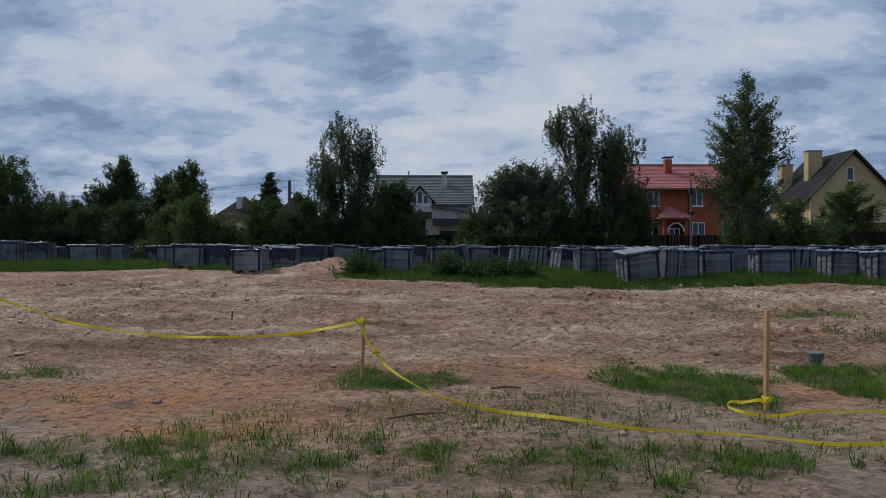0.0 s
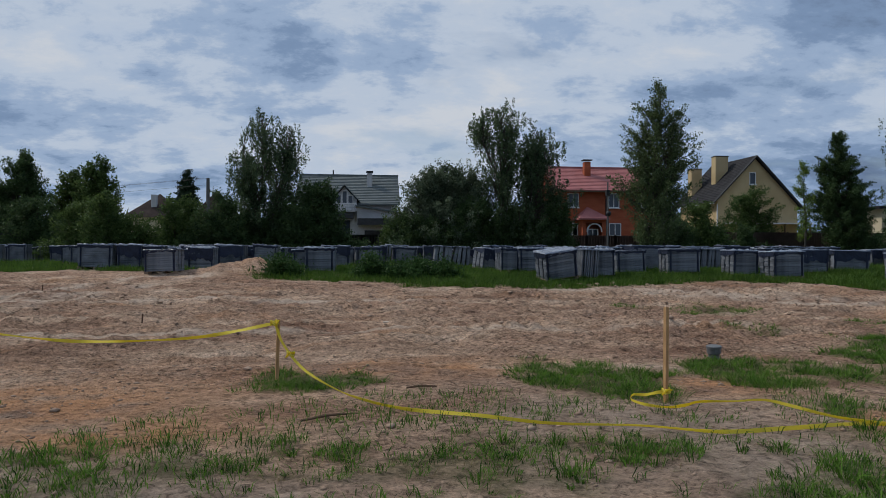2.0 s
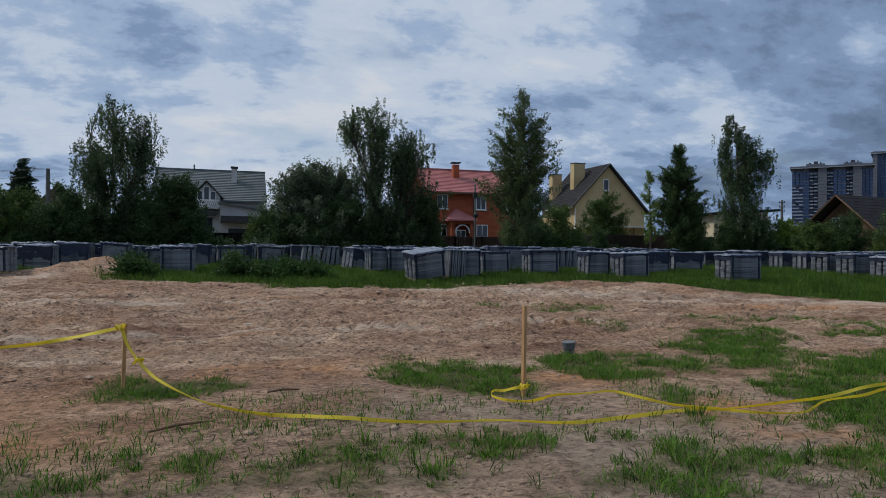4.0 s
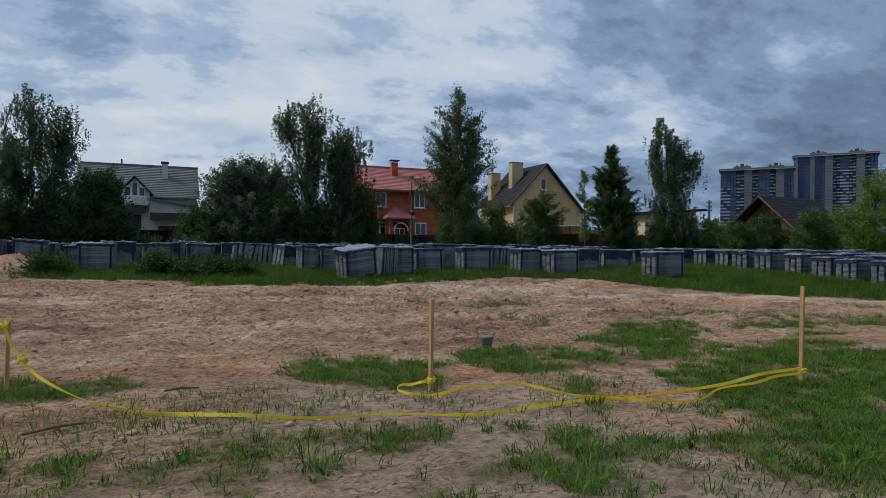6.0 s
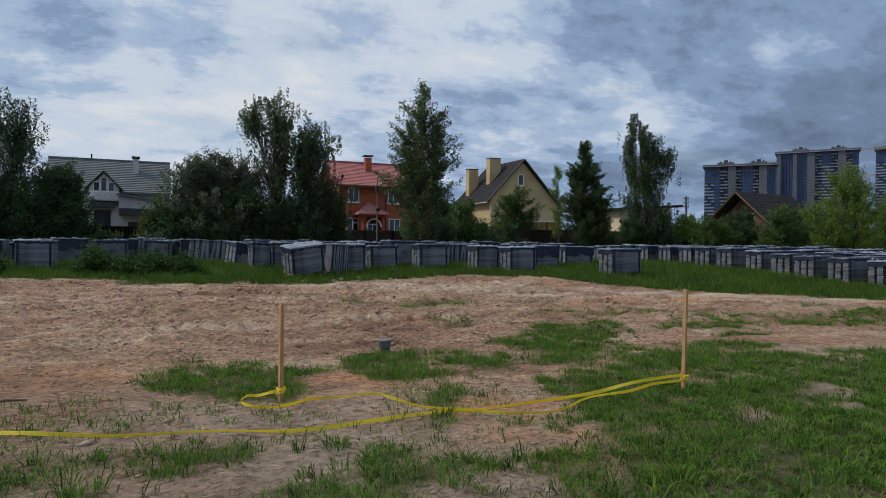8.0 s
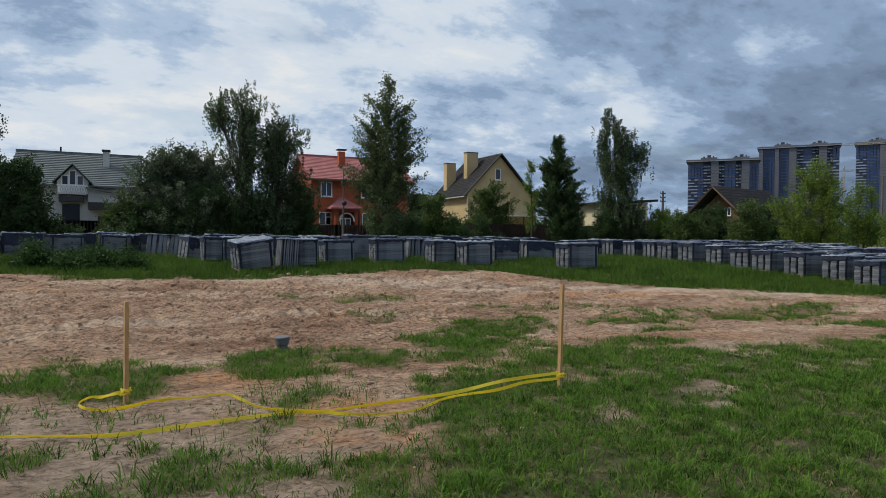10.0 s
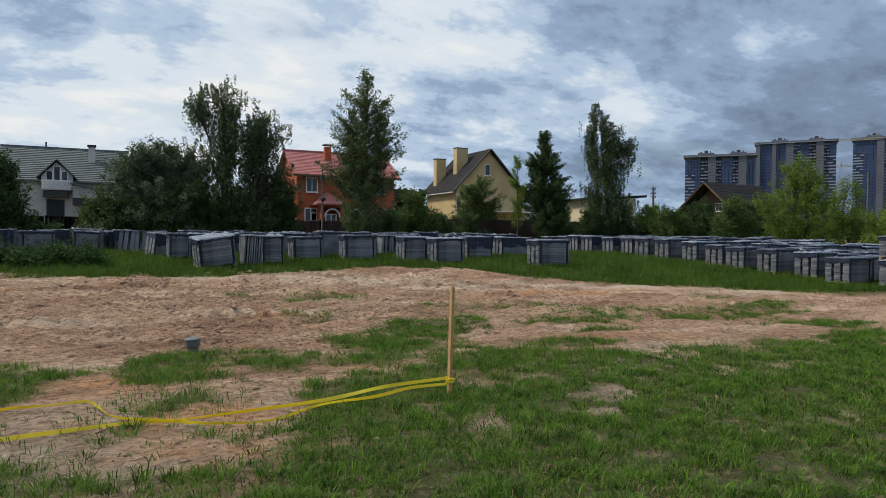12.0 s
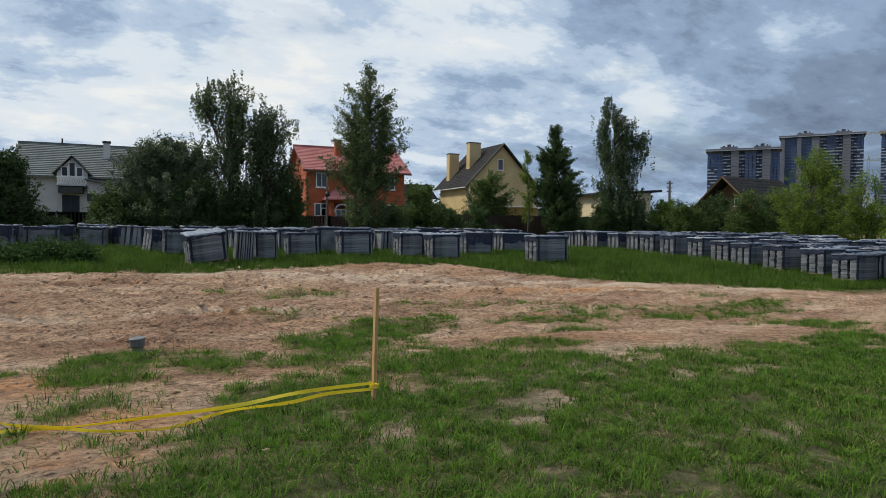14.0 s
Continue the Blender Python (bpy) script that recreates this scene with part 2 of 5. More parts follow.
PALLET_WOOD = mat("pallet_wood", (0.16, 0.11, 0.07), (0.34, 0.26, 0.18), 5, 0.85, stretch=(1, 6, 6))
STAKE_WOOD = mat("stake_wood", (0.34, 0.18, 0.075), (0.58, 0.36, 0.17), 6, 0.75, stretch=(6, 6, 1), bump=0.4)
TAPE = leaf_mat("yellow_tape", (0.80, 0.64, 0.02), (0.95, 0.88, 0.22), 0.55)
PIPE_GREY = mat("grey_pvc", (0.085, 0.090, 0.092), (0.155, 0.162, 0.165), 6, 0.5, spec=0.4)
ROOF_GREY = mat("grey_metal_tile", (0.085, 0.105, 0.105), (0.150, 0.172, 0.172), 0.8, 0.7, fine=9, per_object=0.1, spec=0.25)
# red tile with the pink wash of reflected sky mixed into its colour
ROOF_RED = mat("red_metal_tile", (0.29, 0.095, 0.090), (0.44, 0.175, 0.165), 0.8, 0.65, fine=9, spec=0.25)
ROOF_DARK = mat("dark_shingle", (0.016, 0.016, 0.018), (0.044, 0.044, 0.047), 1.5, 0.9, fine=12, spec=0.1)
ROOF_BROWN = mat("brown_tile", (0.026, 0.018, 0.017), (0.062, 0.045, 0.041), 1.5, 0.92, fine=12, spec=0.1)
PLASTER_YELLOW = mat("yellow_plaster", (0.40, 0.295, 0.150), (0.55, 0.430, 0.245), 0.5, 0.9, fine=12, bump=0.1)
PLASTER_WHITE = mat("white_plaster", (0.36, 0.36, 0.36), (0.54, 0.54, 0.54), 0.5, 0.9, fine=12, bump=0.1)
PLASTER_CREAM = mat("cream_plaster", (0.50, 0.43, 0.28), (0.66, 0.58, 0.42), 0.5, 0.9, fine=12, bump=0.1)
BRICK_RED = mat("red_brick", (0.28, 0.060, 0.025), (0.46, 0.130, 0.060), 0.9, 0.85, fine=15, bump=0.3, stretch=(1, 1, 2.5))
TRIM_WHITE = mat("white_trim", (0.60, 0.60, 0.60), (0.80, 0.80, 0.80), 3, 0.6, bump=0)
TRIM_DARK = mat("dark_trim", (0.02, 0.022, 0.024), (0.05, 0.052, 0.055), 3, 0.6, bump=0)
WOOD_DARK = mat("brown_timber", (0.070, 0.040, 0.024), (0.17, 0.105, 0.065), 2, 0.8, stretch=(4, 4, 0.6))
FENCE_DARK = mat("dark_fence_sheet", (0.018, 0.022, 0.022), (0.050, 0.056, 0.054), 1.2, 0.6)
FENCE_BROWN = mat("brown_fence_sheet", (0.110, 0.080, 0.070), (0.220, 0.165, 0.145), 1.2, 0.6)
POLE_CONCRETE = mat("pole_concrete", (0.085, 0.083, 0.08), (0.17, 0.165, 0.155), 3, 0.9)
GLASS = plain_glass("window_glass", (0.035, 0.045, 0.060))
# tower colours are lifted and blued to carry the haze of distance
TOWER_WALL = mat("hazed_tower_panel", (0.105, 0.112, 0.140), (0.150, 0.158, 0.190), 0.05, 0.8, fine=0.5, bump=0)
TOWER_LIGHT = mat("hazed_pale_panel", (0.22, 0.25, 0.32), (0.32, 0.355, 0.43), 0.05, 0.8, fine=0.5, bump=0)
TOWER_DARK = mat("dark_panel_and_recess_shade", (0.040, 0.046, 0.062), (0.065, 0.072, 0.092), 0.05, 0.8, fine=0.5, bump=0)
TOWER_GLASS = plain_glass("hazed_blue_glass", (0.025, 0.060, 0.16), 0.35)
CRANE_PAINT = mat("crane_paint", (0.30, 0.27, 0.18), (0.42, 0.38, 0.27), 0.5, 0.6, bump=0)
STONE = mat("clod", (0.22, 0.145, 0.10), (0.42, 0.30, 0.215), 5, 0.95, island=0.5)

# ---- mesh helpers ----
def part(name, bm, material, parent=None, label=""):
    me = bpy.data.meshes.new(name)
    bm.to_mesh(me)
    bm.free()
    me.materials.append(material)
    ob = new(name, me)
    ob.parent = parent
    return tagged(ob, label)


def root(name, m, label, category, group="", kind=""):
    ob = new(name)
    ob.matrix_basis = m
    ob.empty_display_size = 0.2
    return tagged(ob, label, category, group, kind)


def box(bm, x0, x1, y0, y1, z0, z1, m=None):
    vs = [bm.verts.new((x, y, z)) for z in (z0, z1) for y in (y0, y1) for x in (x0, x1)]
    for f in ((0, 2, 3, 1), (4, 5, 7, 6), (0, 1, 5, 4), (2, 6, 7, 3), (0, 4, 6, 2), (1, 3, 7, 5)):
        bm.faces.new([vs[i] for i in f])
    if m is not None:
        bmesh.ops.transform(bm, matrix=m, verts=vs)
    return vs


def boxes(*sizes):
    bm = bmesh.new()
    for s in sizes:
        box(bm, *s)
    return bm


def chamfered(bm, x0, x1, y0, y1, z0, z1, c):
    """A box whose four long upright edges and top edges are cut by c."""
    rings = []
    for z, k in ((z0, 0.0), (z1 - c, 0.0), (z1, c)):
        a, b, d, e = x0 + k, x1 - k, y0 + k, y1 - k
        rings.append([bm.verts.new(p) for p in ((a + c, d, z), (b - c, d, z), (b, d + c, z), (b, e - c, z), (b - c, e, z), (a + c, e, z), (a, e - c, z), (a, d + c, z))])
    for lo, hi in zip(rings, rings[1:]):
        for i in range(8):
            bm.faces.new((lo[i], lo[(i + 1) % 8], hi[(i + 1) % 8], hi[i]))
    bm.faces.new(rings[-1])
    bm.faces.new(rings[0][::-1])


def tube(bm, points, radii, sides=6, closed=True):
    rings = []
    for i, p in enumerate(points):
        a, b = points[max(i - 1, 0)], points[min(i + 1, len(points) - 1)]
        way = (Vector(b) - Vector(a)).normalized()
        side = way.cross(Vector((0.31, 0.95, 0.05))).normalized()
        over = way.cross(side)
        rings.append([bm.verts.new(Vector(p) + radii[i] * (math.cos(u) * side + math.sin(u) * over)) for u in (2 * math.pi * k / sides for k in range(sides))])
    for lo, hi in zip(rings, rings[1:]):
        for k in range(sides):
            bm.faces.new((lo[k], lo[(k + 1) % sides], hi[(k + 1) % sides], hi[k]))
    if closed:
        bm.faces.new(rings[0][::-1])
        bm.faces.new(rings[-1])


def prism(bm, outline, y0, y1):
    """An outline in x and z, drawn out along y."""
    a = [bm.verts.new((x, y0, z)) for x, z in outline]
    b = [bm.verts.new((x, y1, z)) for x, z in outline]
    bm.faces.new(a)
    bm.faces.new(b[::-1])
    k = len(outline)
    for i in range(k):
        bm.faces.new((a[i], b[i], b[(i + 1) % k], a[(i + 1) % k]))


def mesh_of(name, verts, faces, material):
    """A mesh object from arrays of places and of equal-sided faces."""
    verts, faces = np.asarray(verts, np.float32), np.asarray(faces, np.int32)
    me = bpy.data.meshes.new(name)
    me.vertices.add(len(verts))
    me.vertices.foreach_set("co", verts.ravel())
    k = faces.shape[1]
    me.loops.add(faces.size)
    me.loops.foreach_set("vertex_index", faces.ravel())
    me.polygons.add(len(faces))
    me.polygons.foreach_set("loop_start", np.arange(0, faces.size, k, dtype=np.int32))
    me.update(calc_edges=True)
    me.materials.append(material)
    return new(name, me)


# ---- the lie of the land ----
def lattice(ix, iy, seed):
    h = (ix.astype(np.int64) * 374761393 + iy.astype(np.int64) * 668265263 + seed * 974711) & 0x7FFFFFFF
    h = ((h ^ (h >> 13)) * 1274126177) & 0x7FFFFFFF
    return ((h ^ (h >> 16)) & 0xFFFF) / 65535.0


def smooth_noise(x, y, seed=0):
    x, y = np.asarray(x, float), np.asarray(y, float)
    ix, iy = np.floor(x), np.floor(y)
    u, v = x - ix, y - iy
    u, v = u * u * (3 - 2 * u), v * v * (3 - 2 * v)
    a, b = lattice(ix, iy, seed), lattice(ix + 1, iy, seed)
    c, d = lattice(ix, iy + 1, seed), lattice(ix + 1, iy + 1, seed)
    return (a * (1 - u) + b * u) * (1 - v) + (c * (1 - u) + d * u) * v


def fbm(x, y, seed=0, octaves=4):
    total, amp = 0.0, 0.5
    for k in range(octaves):
        total = total + amp * smooth_noise(x * 2 ** k + 17 * k, y * 2 ** k - 9 * k, seed + k)
        amp *= 0.5
    return total / (1 - 0.5 ** octaves)


EDGE_X = [-60, -30, -22, -16, -14, -12, -7.5, -6, -2.9, -0.6, 2, 6.4, 10.3, 12, 15.5, 17, 19.9, 23, 26, 60]
EDGE_Y = [30, 30, 27, 26.5, 28, 30, 27, 27, 23.2, 22.8, 20.9, 20.4, 21.3, 22.4, 21.6, 18.2, 16.0, 14.8, 12.0, 9]


def land(x, y):
    """Height of the ground without its small relief."""
    x, y = np.asarray(x, float), np.asarray(y, float)
    z = 0.045 * np.clip(y - 15, 0, 12) - 0.012 * np.clip(x - 4, 0, 20) * np.clip((20 - y) / 8, 0, 1)
    # heap of spoil before the stacks
    z = z + 0.55 * np.exp(-((x + 4.6) / 1.15) ** 2 - ((y - 28.0) / 1.2) ** 2) + 0.28 * np.exp(-((x + 6.0) / 1.2) ** 2 - ((y - 27.2) / 1.0) ** 2)
    return z


def turf(x, y):
    """How thick the grass grows, 0 to 1."""
    x, y = np.asarray(x, float), np.asarray(y, float)
    n1, n2 = fbm(x * 0.9, y * 0.9, 5), fbm(x * 2.7, y * 2.7, 11)
    rough = (n1 - 0.5) * 1.6 + (n2 - 0.5) * 1.1
    t = np.zeros_like(x + y)

    def patch(cx, cy, rx, ry, thick):
        d = 1.0 - np.hypot((x - cx) / rx, (y - cy) / ry)
        return thick * np.clip((d + rough * 0.8) * 1.8, 0, 1)

    for p in ((-0.5, 7.75, 0.85, 0.6, 1.0), (2.9, 7.5, 0.95, 1.15, 1.0), (5.05, 8.2, 0.75, 0.7, 1.0), (6.2, 7.8, 0.8, 0.75, 1.0), (8.0, 8.4, 1.1, 1.6, 1.0), (9.0, 7.2, 1.3, 1.3, 1.0),
              (9.1, 9.8, 0.85, 1.1, 0.8), (8.5, 15.5, 1.2, 1.0, 0.8), (7.0, 16.2, 0.5, 0.6, 0.6), (7.6, 11.9, 0.7, 0.7, 0.8), (13.1, 12.7, 1.3, 1.0, 0.6), (11.0, 12.6, 1.6, 0.8, 0.35), (14.5, 11.0, 2.2, 0.9, 0.4), (17.0, 10.0, 2.5, 0.9, 0.45), (12.4, 9.9, 1.5, 0.6, 0.5), (11.0, 7.8, 1.1, 0.7, 0.9),
              (12.2, 8.9, 0.9, 0.5, 0.7), (15.6, 9.8, 0.8, 0.8, 0.6), (17.7, 8.2, 1.4, 0.9, 0.6), (19.7, 12.9, 0.6, 0.7, 0.7), (10.2, 10.4, 0.6, 0.8, 0.6), (4.9, 7.2, 0.75, 0.45, 1.0), (6.0, 8.0, 1.1, 0.6, 1.0), (7.4, 7.6, 1.2, 0.8, 1.0), (4.9, 6.1, 0.5, 0.35, 0.9),
              (4.7, 5.8, 0.35, 0.3, 0.8), (-5.1, 8.2, 0.5, 0.4, 0.45), (-7.4, 8.6, 0.9, 0.5, 0.5), (19.0, 10.8, 2.4, 0.8, 0.5)):
        t = np.maximum(t, patch(*p))
    # the lawn, with thin places
    lawn_edge = np.interp(x, [4.3, 4.8, 5.1, 5.7, 6.1, 7, 9, 10.5, 11.6, 13.8, 19, 26], [2.0, 2.9, 4.0, 5.0, 6.4, 7.0, 8.4, 7.8, 6.9, 6.7, 7.4, 8.5])
    lawn = np.clip((lawn_edge - y + rough * 1.1) * 1.6, 0, 1) * np.clip((x - 4.0 + rough * 1.5) * 1.2, 0, 1)
    thin = np.clip((fbm(x * 1.5 + 3, y * 1.9, 23) - 0.60) * 7, 0, 0.9)
    t = np.maximum(t, lawn * (1 - thin))
    # tufts of the foreground
    tufts = np.clip((fbm(x * 1.9, y * 2.3, 31) - 0.455) * 5.0, 0, 1) * np.clip((5.75 - y + rough * 0.5) * 1.4, 0, 1)
    t = np.maximum(t, 0.62 * tufts)
    # the strip before the stacks
    edge = np.interp(x, EDGE_X, EDGE_Y)
    strip = np.clip((y - edge + rough * 0.9) * 1.2, 0, 1)
    heap = np.exp(-((x + 5.2) / 1.9) ** 2 - ((y - 27.4) / 1.7) ** 2)
    return np.maximum(t, strip * np.clip(1.15 - 1.9 * heap, 0, 1))


def relief(x, y):
    """Small relief of the worked soil: clods, ruts and track marks."""
    edge = np.interp(x, EDGE_X, EDGE_Y)
    worked = np.clip((y - 7.5) / 3, 0, 1) * np.clip((edge + 0.5 - y) / 1.5, 0, 1)
    z = (fbm(x * 0.35, y * 0.35, 2) - 0.5) * 0.10 + (fbm(x * 1.6, y * 1.6, 3) - 0.5) * 0.05 + (fbm(x * 6, y * 6, 4, 2) - 0.5) * 0.022
    ruts = (fbm(x * 0.9 + 0.5 * y, y * 3.6 - 0.4 * x, 7, 3) - 0.5) * 0.26
    # cleat marks of a tracked machine
    band = np.clip(1 - np.abs(y - 16.5 - 0.25 * x) / 1.6, 0, 1) + np.clip(1 - np.abs(y - 13.0 + 0.10 * x) / 0.9, 0, 1)
    cleats = 0.085 * np.abs(np.sin(np.pi * (x + 0.35 * y) / 0.40)) * np.clip(band * 1.5, 0, 1) * np.clip((fbm(x * 0.6, y * 1.2, 9) - 0.35) * 4, 0, 1)
    spoil = np.exp(-((x + 5.2) / 1.8) ** 2 - ((y - 27.6) / 1.5) ** 2)
    z = z + spoil * (fbm(x * 2.4, y * 2.4, 19) - 0.5) * 0.55
    return z + worked * (cleats + ruts + (fbm(x * 4, y * 5, 8, 2) - 0.5) * 0.11)


def lanes(x, y):
    """Pale compacted wheel lanes across the worked soil."""
    out = np.zeros_like(x + y)
    for x0, y0, x1, y1, w in ((-9.6, 11.5, -6.2, 26.0, 0.35), (-11.6, 12.0, -8.2, 26.0, 0.35), (-14, 13.0, -6.5, 22.0, 0.30), (-16, 17.5, -2, 18.6, 0.22), (-3, 17.6, 5, 17.0, 0.20), (-12, 12.0, 8, 12.6, 0.16), (6, 20.5, 24, 14.2, 0.5), (7, 19.2, 22, 13.2, 0.3)):
        ux, uy = x1 - x0, y1 - y0
        ln = math.hypot(ux, uy)
        s = np.clip(((x - x0) * ux + (y - y0) * uy) / ln ** 2, 0, 1)
        d = np.hypot(x - x0 - s * ux, y - y0 - s * uy) + (fbm(x * 0.8, y * 0.8, 51) - 0.5) * 0.35
        out = np.maximum(out, np.exp(-(d / w) ** 2))
    return out * np.clip((fbm(x * 0.9, y * 1.5, 53) - 0.24) * 3.2, 0, 0.9)


def ground_z(x, y):
    near = np.clip((60 - np.hypot(x, y)) / 20, 0, 1)
    return land(x, y) + relief(x, y) * near


def spaced(fine, lo, hi, far, growth=1.18):
    out = [np.arange(lo, hi, fine)]
    step, p, q, a, b = fine, hi, lo, [], []
    while p < far:
        a.append(p)
        b.append(q - step)
        p, q, step = p + step, q - step, step * growth
    return np.concatenate([np.array(b[::-1]), out[0], np.array(a)])


gx = spaced(0.09, -10.0, 17.0, 3500, 1.09)
gy = spaced(0.08, 2.2, 24.0, 3500, 1.09)
GX, GY = np.meshgrid(gx, gy)
GZ = ground_z(GX, GY)
nx, ny = len(gx), len(gy)
idx = np.arange(nx * ny).reshape(ny, nx)
ground = mesh_of("ground", np.stack([GX, GY, GZ], -1).reshape(-1, 3), np.stack([idx[:-1, :-1], idx[:-1, 1:], idx[1:, 1:], idx[1:, :-1]], -1).reshape(-1, 4), SOIL)
tagged(ground, "bare sandy brown soil, rutted by tracks", "ground", kind="structure")
for name, values in (("lane", lanes(GX, GY)), ("turf", turf(GX, GY) * np.where((GY > 11) & (GY < np.interp(GX, EDGE_X, EDGE_Y) - 1), 0.4, 0.85)), ("loam", sum(np.exp(-((GX - a) / c) ** 2 - ((GY - b) / d) ** 2) for a, b, c, d in ((-3.3, 7.0, 1.9, 1.1), (-1.9, 5.7, 1.0, 0.5), (0.9, 8.5, 1.6, 0.5), (4.3, 7.2, 0.7, 0.5), (5.0, 5.5, 0.8, 0.5), (5.0, 4.2, 0.7, 0.6), (16.5, 15.0, 3.0, 0.5))) * np.clip(fbm(GX * 2.2, GY * 2.6, 61) * 3.4 - 0.9, 0, 0.95)), ("topsoil", np.clip((6.4 - GY + (fbm(GX * 0.5, GY * 0.5, 41) - 0.5) * 5) * 0.6, 0, 1) * 0.9)):
    a = ground.data.attributes.new(name, "FLOAT", "POINT")
    a.data.foreach_set("value", values.astype(np.float32).ravel())
ground.data.polygons.foreach_set("use_smooth", np.ones(len(ground.data.polygons), bool))


# ---- grass ----
def tuft_blades(name, cx, cy, count, radius, height, width, material, label, seed, lean=0.9, simple=False):
    """Tufts of bent blades that spread from their roots; each blade is two quads tapering to a tip."""
    rng = np.random.default_rng(seed)
    per = rng.poisson(count, len(cx)) + 2
    x0, y0 = np.repeat(cx, per), np.repeat(cy, per)
    size = np.repeat(rng.uniform(0.45, 1.6, len(cx)), per)
    n = len(x0)
    az = rng.uniform(0, 2 * np.pi, n)
    r = radius * size * np.sqrt(rng.uniform(0, 1, n))
    x, y = x0 + r * np.cos(az), y0 + r * np.sin(az)
    az = az + rng.normal(0, 0.7, n)
    h = height * size * rng.uniform(0.5, 1.2, n)
    bend = lean * h * rng.uniform(0.15, 1.15, n)
    z = ground_z(x, y) - 0.01
    face = az + np.pi / 2 + rng.normal(0, 0.8, n)
    w = width * rng.uniform(0.6, 1.3, n) * 0.5
    wx, wy = np.cos(face) * w, np.sin(face) * w
    v = np.zeros((n, 6, 3))
    for k, (u, wide, out) in enumerate(((0.0, 0.8, 0.0), (0.62, 1.0, 0.38), (1.0, 0.12, 1.0))):
        px, py = x + np.cos(az) * bend * out, y + np.sin(az) * bend * out
        pz = z + h * u * (1 - 0.30 * out * min(lean, 1.2))
        v[:, 2 * k] = np.stack([px - wx * wide, py - wy * wide, pz], -1)
        v[:, 2 * k + 1] = np.stack([px + wx * wide, py + wy * wide, pz], -1)
    if simple:
        v = v[:, [0, 1, 5]]
        ob = mesh_of(name, v.reshape(-1, 3), np.arange(n * 3).reshape(-1, 3), material)
    else:
        f = np.arange(n)[:, None, None] * 5 + np.array([[0, 1, 3], [0, 3, 2], [2, 3, 4]])[None]
        ob = mesh_of(name, v[:, :5].reshape(-1, 3), f.reshape(-1, 3), material)
    return tagged(ob, label, "grass", kind="stuff")


def roots(x0, x1, y0, y1, per_metre, seed, power=1.0):
    rng = np.random.default_rng(seed)
    count = int((x1 - x0) * (y1 - y0) * per_metre)
    x, y = rng.uniform(x0, x1, count), rng.uniform(y0, y1, count)
    keep = rng.uniform(0, 1, count) < turf(x, y) ** power * np.clip(3.2 * fbm(x * 3.4, y * 3.4, 77, 3) - 0.68, 0.12, 1.2)
    return x[keep], y[keep]


x, y = roots(-5.0, 18, 1.6, 6.4, 225, 1)
tuft_blades("grass", x, y, 15, 0.055, 0.085, 0.0065, GRASS, "short green grass growing in tufts on the soil", 2, 1.1)
x, y = roots(-5.0, 5.5, 2.2, 6.0, 16, 11, 0.5)
tuft_blades("grass", x, y, 14, 0.05, 0.13, 0.008, GRASS, "loose tufts of green grass on grey soil", 12, 0.9)
rng = np.random.default_rng(15)
x, y = rng.uniform(-5, 8, 5200), rng.uniform(2.3, 7.0, 5200)
keep = fbm(x * 0.8, y * 0.8, 83) + rng.uniform(-0.12, 0.12, 5200) > 0.50 + np.clip(y - 5.6, 0, 1) * 0.1
tuft_blades("grass", x[keep], y[keep], 3, 0.05, 0.10, 0.007, GRASS, "scattered single blades of grass on grey soil", 16, 1.0)
x, y = roots(-8, 20, -7, 1.6, 45, 17)
tuft_blades("grass", x, y, 14, 0.06, 0.10, 0.011, GRASS, "short green grass growing in tufts on the soil", 18, 1.1, True)
x, y = roots(-9, 24, 6.4, 11.5, 125, 3)
tuft_blades("grass", x, y, 18, 0.07, 0.11, 0.015, GRASS, "green grass in patches on the bare soil", 4, 1.0, True)
x, y = roots(-9, 26, 11.5, 18, 70, 13)
tuft_blades("grass", x, y, 9, 0.09, 0.11, 0.018, GRASS, "sparse green grass on the worked soil", 14, 0.9, True)
x, y = roots(-30, 34, 13, 30, 60, 5)
keep = y > np.interp(x, EDGE_X, EDGE_Y) - 0.5
x, y = x[keep], y[keep]
tuft_blades("grass", x, y, 9, 0.12, 0.24, 0.026, GRASS_TALL, "tall uncut grass before the stacked slabs", 6, 0.7, True)
x, y = roots(-45, 60, 30, 55, 5, 7)
tuft_blades("grass", x, y, 12, 0.25, 0.30, 0.05, GRASS_TALL, "tall uncut grass among the stacked slabs", 8, 0.7, True)
x, y = roots(-5.0, 14, 2.2, 9, 60, 9, 0.5)
tuft_blades("dry_grass", x, y, 6, 0.08, 0.06, 0.0055, STRAW, "dead straw lying among the grass", 10, 2.2)

